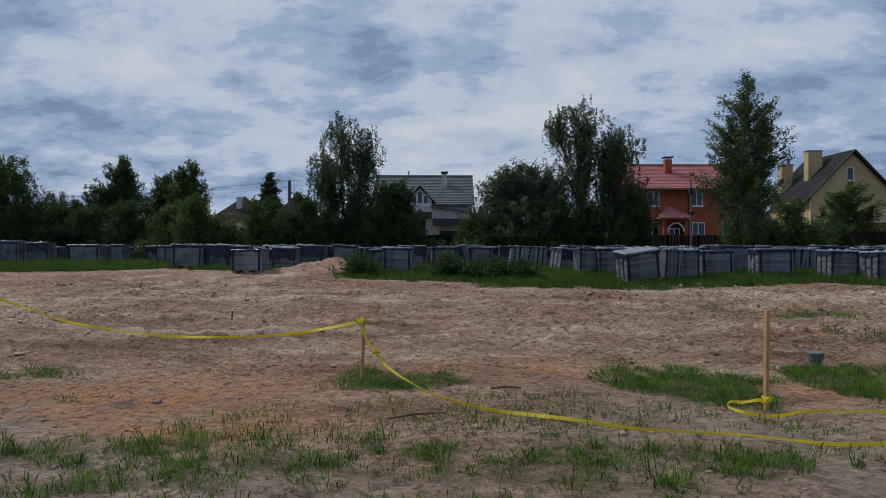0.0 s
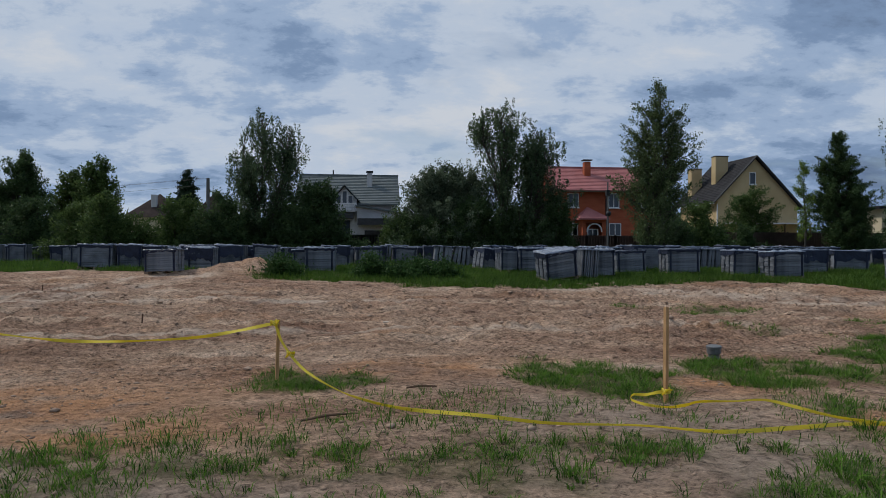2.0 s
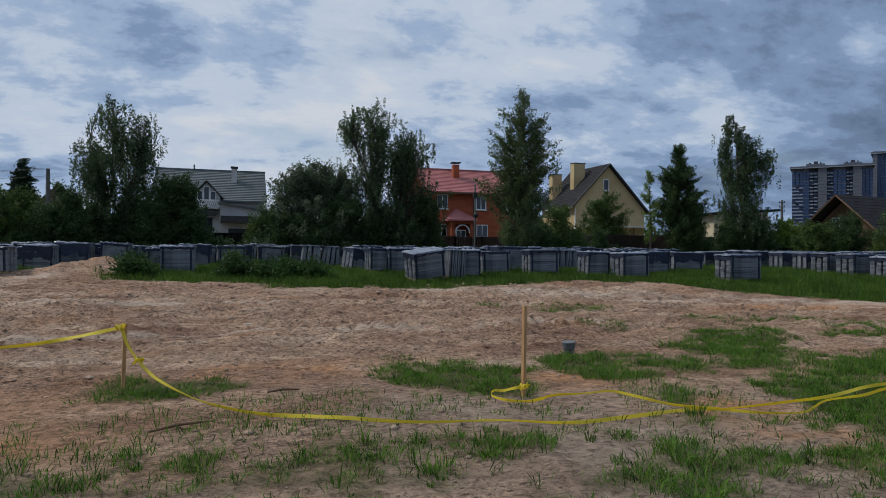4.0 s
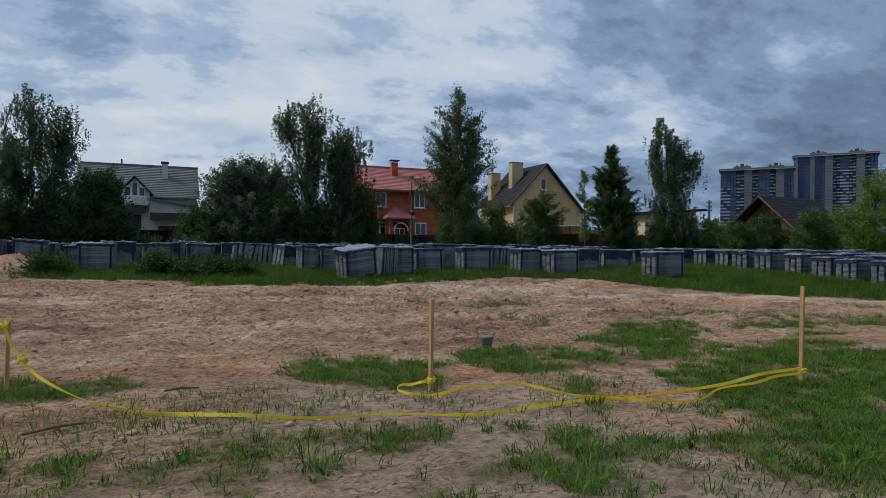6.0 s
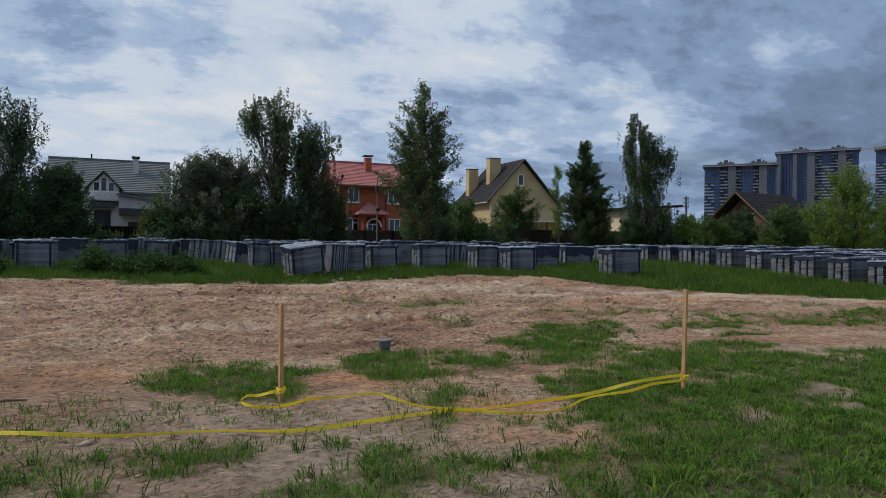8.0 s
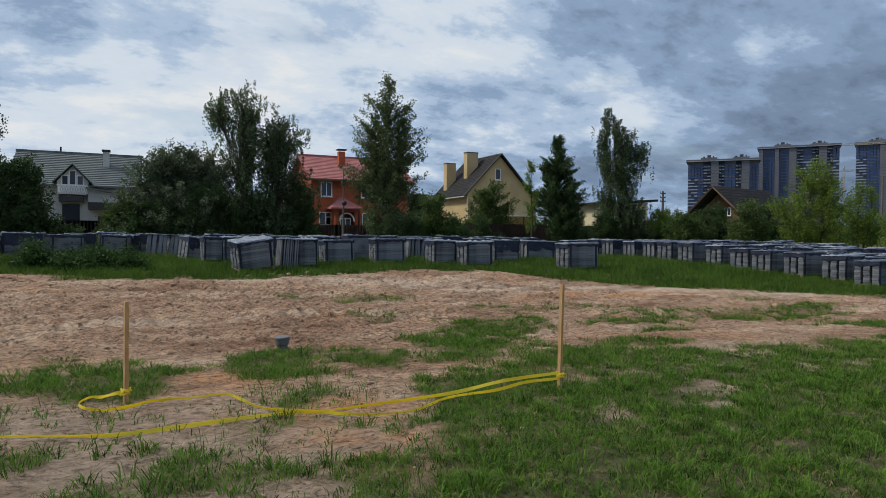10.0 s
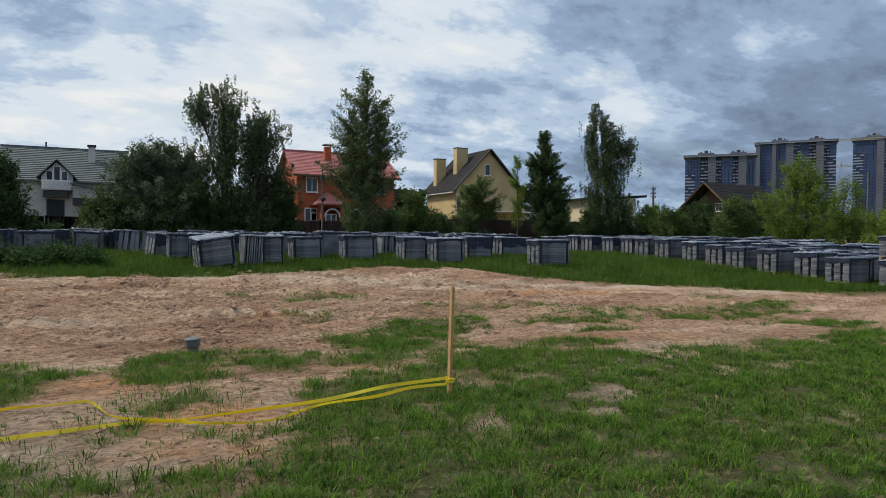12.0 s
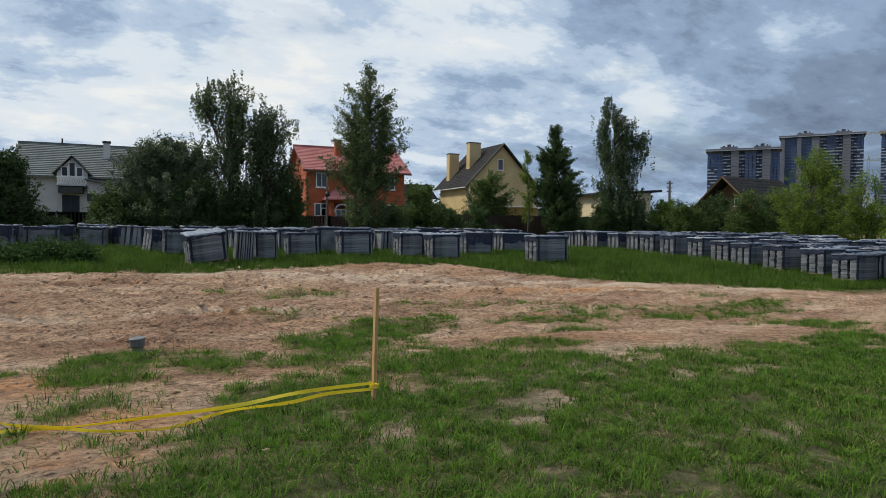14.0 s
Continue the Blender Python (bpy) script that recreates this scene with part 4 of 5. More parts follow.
part("cap", boxes((21.75, 22.7, 64.05, 64.95, 10.55, 10.65)), TRIM_DARK, ch)
for wx in (20.0, 24.15, 27.0):
    window(brick, wx, 62, 6.3, 1.15, 1.45)
for wx in (19.9, 24.3, 27.2):
    window(brick, wx, 62, 3.4, 1.25, 1.3)
porch = part("porch", boxes((20.5, 20.85, 60.5, 62.0, G0, 4.5), (22.45, 22.8, 60.5, 62.0, G0, 4.5), (20.85, 22.45, 60.5, 62.0, 4.05, 4.5), (20.85, 22.45, 60.5, 60.8, G0, 1.6)), BRICK_RED, brick)
bm = bmesh.new()
rim = [bm.verts.new(p) for p in ((19.95, 59.9, 4.45), (23.05, 59.9, 4.45), (23.05, 62.0, 4.45), (19.95, 62.0, 4.45))]
peak = bm.verts.new((21.45, 62.0, 5.65))
low = [bm.verts.new(v.co - Vector((0, 0, 0.14))) for v in rim]
for k in range(4):
    bm.faces.new((rim[k], rim[(k + 1) % 4], peak))
    bm.faces.new((low[k], low[(k + 1) % 4], rim[(k + 1) % 4], rim[k]))
bm.faces.new(low[::-1])
part("porch_roof", bm, ROOF_RED, brick)
part("arch", boxes(*[(21.65 + 0.72 * math.cos(a) - 0.07, 21.65 + 0.72 * math.cos(a) + 0.07, 60.44, 60.5, 3.2 + 0.72 * math.sin(a) - 0.07, 3.2 + 0.72 * math.sin(a) + 0.07) for a in [math.pi * k / 14 for k in range(15)]]), TRIM_WHITE, porch)
window(brick, 21.65, 61.0, 2.6, 1.1, 1.7, 1)
window(brick, 20.3, 62.0, 3.0, 0.8, 1.2, 0)
part("downpipe", boxes((23.3, 23.4, 61.86, 61.96, 0.6, 7.1)), TRIM_DARK, brick)

# grey-roofed house with a gabled dormer and a balcony
grey = root("house", pose(0, 0, 0), "pale house with a grey metal tile roof and gabled dormer", "house")
bm = bmesh.new()
prism(bm, [(78, 0.1), (90, 0.1), (90, 6.9), (84, 10.6), (78, 6.9)], -8.4, 3.3)
for v in bm.verts:
    v.co.x, v.co.y = v.co.y, v.co.x
bmesh.ops.reverse_faces(bm, faces=bm.faces)
part("wall", bm, PLASTER_WHITE, grey)
bm = bmesh.new()
courses(bm, -8.9, 3.6, 77.2, 6.75, 84, 10.85, 18)
courses(bm, -8.9, 3.6, 90.8, 6.75, 84, 10.85, 18)
part("roof", bm, ROOF_GREY, grey)
part("ridge_cap", boxes((-8.95, 3.65, 83.8, 84.2, 10.8, 10.98)), ROOF_GREY, grey)
ch = part("chimney", boxes((-0.35, 0.3, 81.2, 81.9, 8.6, 10.9)), PLASTER_WHITE, grey)
part("cowl", boxes((-0.45, 0.4, 81.1, 82.0, 10.95, 11.15)), TRIM_DARK, ch)
part("vent_pipe", boxes((-4.75, -4.6, 83.9, 84.05, 10.8, 11.5)), TRIM_DARK, grey)
bm = bmesh.new()
prism(bm, [(-4.35, 0.1), (-1.5, 0.1), (-1.5, 7.2), (-2.95, 8.75), (-4.35, 7.2)], 76.9, 80.5)
part("dormer", bm, PLASTER_WHITE, grey)
bm = bmesh.new()
for a in (-4.75, -1.15):
    courses(bm, 76.4, 80.6, a, 7.0, -2.95, 8.95, 7, 0.06)
for v in bm.verts:
    v.co.x, v.co.y = v.co.y, v.co.x
bmesh.ops.reverse_faces(bm, faces=bm.faces)
part("dormer_roof", bm, ROOF_GREY, grey)
for wx, wh in ((-3.64, 1.05), (-2.95, 1.55), (-2.26, 1.05)):
    window(grey, wx, 76.9, 6.75 + wh / 2, 0.66, wh, 0, sill=False)
balcony = part("balcony", boxes((-4.3, -1.6, 75.9, 76.9, 5.75, 5.9)), PLASTER_WHITE, grey)
bm = boxes((-4.3, -1.6, 75.9, 75.96, 6.62, 6.74))
for k in range(12):
    bx = -4.2 + k * 0.225
    tube(bm, [(bx, 75.93, 5.85), (bx + 0.22, 75.93, 6.65)], [0.03, 0.03], 4)
    tube(bm, [(bx + 0.22, 75.93, 5.85), (bx, 75.93, 6.65)], [0.03, 0.03], 4)
part("lattice", bm, TRIM_WHITE, balcony)
part("awning", boxes((-4.1, -1.9, 75.7, 76.9, 5.0, 5.6)), TRIM_DARK, grey)
window(grey, -3.1, 76.9, 3.9, 1.6, 1.8, 1, TRIM_DARK)
bm = bmesh.new()
prism(bm, [(-1.5, 0.1), (4.3, 0.1), (4.3, 5.5), (-1.5, 6.4)], 76.2, 78)
part("wing", bm, PLASTER_WHITE, grey)
bm = bmesh.new()
prism(bm, [(-1.7, 6.42), (4.6, 5.45), (4.6, 5.6), (-1.7, 6.57)], 75.7, 78)
part("wing_roof", bm, ROOF_GREY, grey)
part("canopy", boxes((-1.4, 4.4, 74.6, 76.2, 4.2, 4.95)), TRIM_DARK, grey)
part("garage_door", boxes((-0.6, 4.0, 76.12, 76.2, 0.5, 3.6)), TRIM_DARK, grey)


def hip_house(x0, x1, y0, y1, wall, top, roof_material, wall_material, label):
    h = root("house", pose(0, 0, 0), label, "house")
    part("wall", boxes((x0, x1, y0, y1, 0, wall)), wall_material, h)
    bm = bmesh.new()
    o, d = 0.6, min(x1 - x0, y1 - y0) / 2
    b = [bm.verts.new(p) for p in ((x0 - o, y0 - o, wall), (x1 + o, y0 - o, wall), (x1 + o, y1 + o, wall), (x0 - o, y1 + o, wall))]
    ym = (y0 + y1) / 2
    r = [bm.verts.new((x0 + d, ym, top)), bm.verts.new((x1 - d, ym, top))]
    for f in ((b[0], b[1], r[1], r[0]), (b[1], b[2], r[1]), (b[2], b[3], r[0], r[1]), (b[3], b[0], r[0]), b[::-1]):
        bm.faces.new(f)
    part("roof", bm, roof_material, h)
    return h


h = hip_house(-32.0, -26.0, 90, 97, 5.6, 9.0, ROOF_BROWN, PLASTER_CREAM, "low house with a brown hipped roof")
ch = part("chimney", boxes((-29.4, -28.7, 91, 91.6, 7.0, 8.7)), PLASTER_WHITE, h)
hip_house(-23.0, -19.0, 90, 94.2, 6.0, 9.4, ROOF_BROWN, PLASTER_CREAM, "small house with a pointed brown roof")
hip_house(-50.0, -43.0, 82, 88, 5.3, 7.2, ROOF_BROWN, PLASTER_YELLOW, "distant house with a brown roof beyond the bushes")

# cream outbuilding with a mono-pitch roof
shed = root("outbuilding", pose(0, 0, 0), "cream outbuilding with an overhanging sloped roof", "outbuilding")
bm = bmesh.new()
prism(bm, [(51.5, 0.2), (59.2, 0.2), (59.2, 6.1), (51.5, 5.6)], 60, 66)
part("wall", bm, PLASTER_CREAM, shed)
bm = bmesh.new()
prism(bm, [(50.8, 5.58), (60.4, 6.22), (60.4, 6.5), (50.8, 5.86)], 59.4, 66.6)
part("roof", bm, ROOF_DARK, shed)
window(shed, 57.6, 60, 3.4, 1.2, 1.2)

# timber house: gable towards the field's side
timber = root("house", pose(88.9, 75.3, 0, 0, 0, 8), "timber house with a broad dark gable roof", "house")
bm = bmesh.new()
prism(bm, [(-4.6, 0), (4.6, 0), (4.6, 5.4), (0, 9.6), (-4.6, 5.4)], 0, 13)
turned(bm, pose(0, 0, 0, 0, 0, -90))
part("wall", bm, WOOD_DARK, timber)
bm = bmesh.new()
courses(bm, -2.2, 13.6, -6.9, 4.0, 0, 10.3, 12, 0.05)
courses(bm, -2.2, 13.6, 6.9, 4.0, 0, 10.3, 12, 0.05)
part("roof", bm, ROOF_DARK, timber)
bm = bmesh.new()
for s in (-1, 1):
    tube(bm, [(-2.25, s * 6.95, 3.85), (-2.25, 0, 10.15)], [0.16, 0.16], 4)
part("bargeboard", bm, WOOD_DARK, timber)
for wy in (-1.3, 1.3):
    window(timber, 0, wy, 6.2, 1.2, 1.3, 1, side=1)


# ---- apartment towers ----
def tower(bearing, far, bays, top, label):
    """A high-rise at that bearing and distance. Bays, from one end to the other: width, setback and kind
    (pier, striped, balcony, glazed) under one overhanging cornice."""
    a = radians(bearing)
    t = root("apartment_tower", pose(far * math.sin(a) + 5, far * math.cos(a), 0, 0, 0, -bearing), label, "apartment building", "towers on the skyline")
    storey, wide = 3.15, sum(b[0] for b in bays)
    floors = int(top / storey)
    x = -wide / 2
    part("core", boxes((x + 1, -x - 1, 5.0, 24.0, 0, top)), TOWER_WALL, t)
    for width, back, kind in bays:
        x0, x1 = x, x + width
        x = x1
        if kind == "pier":
            pier = part("pier", boxes((x0, x1, back - 1.4, 5, 0, top + 2.6)), TOWER_WALL, t)
            tagged(part("joint", boxes(*[(x0 - 0.03, x1 + 0.03, back - 1.44, back - 1.4, f * storey, f * storey + 0.25) for f in range(6, floors + 1)]), TOWER_DARK, pier), kind="stuff")
            continue
        # balcony bays take the darker panel, which paints in the shade of the recess
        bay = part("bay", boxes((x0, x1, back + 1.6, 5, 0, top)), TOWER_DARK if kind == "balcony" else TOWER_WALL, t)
        glass, slab, rail = [], [], []
        n = max(1, round(width / 3.0))
        for f in range(5, floors):
            z = f * storey
            high = f >= floors - 4
            slab.append((x0, x1, back - (0.9 if kind == "balcony" else 0.2), back + 1.6, z, z + 0.35))
            for c in range(n):
                g0, g1 = x0 + c * width / n + 0.25, x0 + (c + 1) * width / n - 0.25
                if kind == "glazed" or (kind == "striped" and high):
                    glass.append((g0, g1, back - 0.05, back + 1.6, z + 0.45, z + storey - 0.06))
                elif kind == "striped":
                    glass.append((g0, g1, back + 0.2, back + 1.6, z + 1.45, z + storey - 0.2))
                    if (f + c) % 5:
                        rail.append((g0 - 0.22, g1 + 0.22, back - 0.35, back - 0.22, z + 0.1, z + 1.35))
                else:
                    glass.append((g0, g1, back + 1.3, back + 1.6, z + 0.6, z + 2.7))
                    if (f * 3 + c) % 4:
                        rail.append((g0, g1, back - 0.95, back - 0.9, z + 0.3, z + 1.3))
        tagged(part("window", boxes(*glass), TOWER_GLASS, bay, "blue glazing"), kind="stuff")
        tagged(part("floor_edge", boxes(*slab), TOWER_WALL, bay), kind="stuff")
        if rail:
            tagged(part("balcony_front", boxes(*rail), TOWER_LIGHT, bay, "pale balcony fronts"), kind="stuff")
    cornice = part("cornice", boxes((-wide / 2 - 1.6, wide / 2 + 1.6, -2.6, 25, top, top + 2.2)), TOWER_WALL, t)
    part("edge", boxes((-wide / 2 - 1.7, wide / 2 + 1.7, -2.75, -2.6, top + 0.2, top + 0.7)), TOWER_LIGHT, cornice)
    for u, w, h in ((-0.20, 15, 4.6), (0.26, 14, 4.2)):
        house = part("lift_house", boxes((u * wide - w / 2, u * wide + w / 2, 3, 15, top + 2.2, top + h)), TOWER_WALL, t)
        part("tank", boxes((u * wide - 1.5, u * wide + 1.8, 5, 9, top + h, top + h + 2.4), (u * wide - 5.5, u * wide - 3.6, 5, 8, top + h, top + h + 1.2), (u * wide + 3.6, u * wide + 4.6, 5, 6, top + h, top + h + 1.6)), TOWER_DARK, house)
    return t


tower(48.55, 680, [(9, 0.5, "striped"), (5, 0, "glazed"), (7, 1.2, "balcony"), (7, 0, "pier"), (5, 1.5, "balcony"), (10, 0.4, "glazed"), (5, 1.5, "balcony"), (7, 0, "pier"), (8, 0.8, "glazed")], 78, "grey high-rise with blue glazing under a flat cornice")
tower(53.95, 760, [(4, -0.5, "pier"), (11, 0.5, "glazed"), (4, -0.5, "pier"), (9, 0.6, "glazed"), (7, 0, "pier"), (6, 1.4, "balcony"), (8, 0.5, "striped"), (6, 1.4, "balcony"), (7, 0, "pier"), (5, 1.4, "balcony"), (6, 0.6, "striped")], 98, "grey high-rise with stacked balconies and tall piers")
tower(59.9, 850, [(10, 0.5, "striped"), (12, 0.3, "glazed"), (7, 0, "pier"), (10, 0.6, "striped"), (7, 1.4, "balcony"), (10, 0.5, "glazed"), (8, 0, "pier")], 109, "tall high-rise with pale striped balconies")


def tower_crane(bearing, far, top, reach, label):
    a = radians(bearing)
    crane = root("tower_crane", pose(far * math.sin(a) + 5, far * math.cos(a), 0, 0, 0, -bearing), label, "crane", "cranes on the skyline")
    bm = bmesh.new()
    for sx in (-1, 1):
        for sy in (-1, 1):
            box(bm, sx - 0.25, sx + 0.25, sy - 0.25, sy + 0.25, 0, top)
    for k in range(int(top / 3)):
        box(bm, -1, 1, -1.1, -0.9, k * 3, k * 3 + 0.3)
    part("mast", bm, CRANE_PAINT, crane)
    bm = bmesh.new()
    tube(bm, [(-1, 0, top), (0, 0, top + 7)], [0.5, 0.2], 4)
    tube(bm, [(1, 0, top), (0, 0, top + 7)], [0.5, 0.2], 4)
    part("head", bm, CRANE_PAINT, crane)
    bm = boxes((-14, reach, -0.6, 0.6, top, top + 0.5), (-4, reach - 2, -0.3, 0.3, top + 1.9, top + 2.3))
    for k in range(int(reach / 2.6)):
        tube(bm, [(k * 2.6, 0, top + 0.3), (1.3 + k * 2.6, 0, top + 2.0), (2.6 + k * 2.6, 0, top + 0.3)], [0.18] * 3, 4)
    part("jib", bm, CRANE_PAINT, crane)
    part("counterweight", boxes((-14, -10, -1, 1, top - 2.2, top)), TOWER_WALL, crane)


tower_crane(55.2, 830, 106, 64, "distant pale tower crane with a lattice jib")
tower_crane(57.0, 900, 84, 44, "distant tower crane with a level jib")


# ---- fences and poles ----
def sheet_fence(x0, x1, y, top, material, label, step=2.5):
    f = root("fence", pose(0, 0, 0), label, "fence")
    n = max(1, round((x1 - x0) / step))
    w = (x1 - x0) / n
    for k in range(n):
        a = x0 + k * w
        z = float(land(a, y))
        bm = bmesh.new()
        line = [(a + 0.125 * j + (0.03 if j % 2 else 0.0), y - (0.018 if (j // 2) % 2 else 0.0)) for j in range(int(w / 0.125) + 1)]
        lo, hi = [bm.verts.new((*p, z - 0.1)) for p in line], [bm.verts.new((*p, top)) for p in line]
        for j in range(len(line) - 1):
            bm.faces.new((lo[j], lo[j + 1], hi[j + 1], hi[j]))
        bmesh.ops.solidify(bm, geom=bm.faces[:], thickness=0.01)
        part("panel", bm, material, f)
        part("post", boxes((a - 0.05, a + 0.05, y + 0.02, y + 0.12, z - 0.2, top + 0.08)), TRIM_DARK, f)
    return f


sheet_fence(-40, -12.5, 52, 2.6, FENCE_DARK, "dark profiled sheet fence behind the stacks")
sheet_fence(-12, 6, 56, 2.7, FENCE_DARK, "dark fence before the grey-roofed house")
sheet_fence(14, 30, 56, 2.7, FENCE_BROWN, "brown sheet fence before the brick house")
sheet_fence(30, 50, 58, 3.1, FENCE_BROWN, "brown sheet fence before the yellow house")
sheet_fence(50, 62, 57, 2.0, FENCE_DARK, "dark low fence beside the outbuilding")


def utility_pole(x, y, top, label, arms=True, slim=0.13):
    z = float(land(x, y))
    p = root("utility_pole", pose(x, y, z - 0.1), label, "pole")
    bm = bmesh.new()
    tube(bm, [(0, 0, 0), (0, 0, (top - z) * 0.5), (0, 0, top - z)], [slim * 1.4, slim * 1.15, slim * 0.9], 8)
    part("shaft", bm, POLE_CONCRETE, p)
    if arms:
        for k, dz in enumerate((0.35, 0.95, 1.5)):
            arm = part("crossarm", boxes((-0.5, 0.5, -0.05, 0.05, top - z - dz - 0.05, top - z - dz + 0.05)), TRIM_DARK, p)
            for sx in (-0.42, 0.42):
                bm = bmesh.new()
                tube(bm, [(sx, 0, top - z - dz), (sx, 0, top - z - dz + 0.25)], [0.05, 0.03], 6)
                part("insulator", bm, TRIM_DARK, arm)
    return p


utility_pole(-14.4, 60, 7.9, "slim concrete power pole among the bushes", False, 0.16)
utility_pole(71.4, 70, 8.7, "concrete power pole with short crossarms", True, 0.17)
lamp = utility_pole(15.25, 40, 5.9, "slender grey pole with a round lamp box", False, 0.05)
bm = bmesh.new()
bmesh.ops.create_uvsphere(bm, u_segments=12, v_segments=8, radius=0.17, matrix=pose(0.02, -0.1, 3.35))
part("lamp_head", bm, TRIM_DARK, lamp)
part("box", boxes((-0.12, 0.12, -0.12, 0.1, 4.5, 4.85)), TRIM_DARK, lamp)
for px, py, pt in ((60, 33, 7.2), (66, 32, 6.4)):
    utility_pole(px, py, pt, "thin pole among the willows", False, 0.07)

# power lines strung to the pole among the bushes
for k, (dx, dz) in enumerate(((-0.3, -0.1), (0.3, -0.1), (0.0, -0.7))):
    bm = bmesh.new()
    pts = []
    for i in range(13):
        u = i / 12
        pts.append((-14.4 + dx - 46 * u, 60 + 6 * u, 7.9 + dz - 1.3 * math.sin(math.pi * u)))
    tube(bm, pts, [0.009] * 13, 4)
    cable = root("power_cable", pose(0, 0, 0), "thin dark power line sagging from the pole", "cable", "power lines")
    part("wire", bm, TRIM_DARK, cable)

# ---- stacks of concrete slabs on pallets ----
def drape(w, d, z, seed, skirt):
    """A crumpled sheet over the top of a stack, its edges hanging by about skirt."""
    rng = np.random.default_rng(seed)
    n, m = 13, 10
    bm = bmesh.new()
    grid = []
    for j in range(m):
        line = []
        for i in range(n):
            u, v = i / (n - 1), j / (m - 1)
            over_x, over_y = (u in (0.0, 1.0)), (v in (0.0, 1.0))
            uu, vv = (min(max((u - 0.08) / 0.84, 0), 1), min(max((v - 0.1) / 0.8, 0), 1))
            zz = z + 0.012 + rng.uniform(0, 0.03) * (0.2 + fbm(u * 4 + seed, v * 4, seed))
            if rng.random() < 0.07:
                zz += rng.uniform(0.02, 0.055)
            if over_x or over_y:
                zz = z - skirt * rng.uniform(0.15, 1.25)
            line.append(bm.verts.new(((uu - 0.5) * (w + 0.05) + rng.normal(0, 0.008), (vv - 0.5) * (d + 0.05) + rng.normal(0, 0.008), zz)))
        grid.append(line)
    for j in range(m - 1):
        for i in range(n - 1):
            bm.faces.new((grid[j][i], grid[j][i + 1], grid[j + 1][i + 1], grid[j + 1][i]))
    for f in bm.faces:
        f.smooth = True
    return bm


def shared(name, data, parent, m):
    ob = new(name, data)
    ob.parent = parent
    ob.matrix_basis = m
    return ob


def piece_mesh(name, w, d, h, material, c=0.008):
    bm = bmesh.new()
    chamfered(bm, -w / 2, w / 2, -d / 2, d / 2, 0, h, c)
    me = bpy.data.meshes.new(name)
    bm.to_mesh(me)
    bm.free()
    me.materials.append(material)
    return me


SLAB = piece_mesh("slab", 1.14, 0.250, 0.084, CONCRETE)
KERB = piece_mesh("kerb", 0.105, 0.92, 0.93, CONCRETE, 0.015)


def column_mesh(layers, seed):
    """A column of slabs laid flat, seen from afar: one ribbed body."""
    r = random.Random(seed)
    bm = bmesh.new()
    rings, z = [], 0.0
    for k in range(layers):
        w, d, ox, oy = 0.57, 0.118, r.gauss(0, 0.005), r.gauss(0, 0.005)
        for zz, cut in ((z, 0.022), (z + 0.006, 0.0), (z + 0.080, 0.0), (z + 0.086, 0.022)):
            rings.append([bm.verts.new((ox + sx * (w - 0.2 * cut), oy + sy * (d - cut), zz)) for sx, sy in ((-1, -1), (1, -1), (1, 1), (-1, 1))])
        z += 0.0935
    for a, b in zip(rings, rings[1:]):
        for q in range(4):
            bm.faces.new((a[q], a[(q + 1) % 4], b[(q + 1) % 4], b[q]))
    bm.faces.new(rings[0][::-1])
    bm.faces.new(rings[-1])
    me = bpy.data.meshes.new("column")
    bm.to_mesh(me)
    bm.free()
    me.materials.append(CONCRETE)
    return me


def hanging(bm, x0, x1, y, z, drops, rng):
    """A film that hangs from z over a face at y, its lower edge ragged."""
    n = 16
    rows = []
    for j in range(4):
        rows.append([bm.verts.new((x0 + (x1 - x0) * i / n, y - 0.004 - 0.014 * rng.random(), z + 0.012 - (0.02 + drops(i / n)) * j / 3)) for i in range(n + 1)])
    for a, b in zip(rows, rows[1:]):
        for i in range(n):
            bm.faces.new((a[i], b[i], b[i + 1], a[i + 1]))


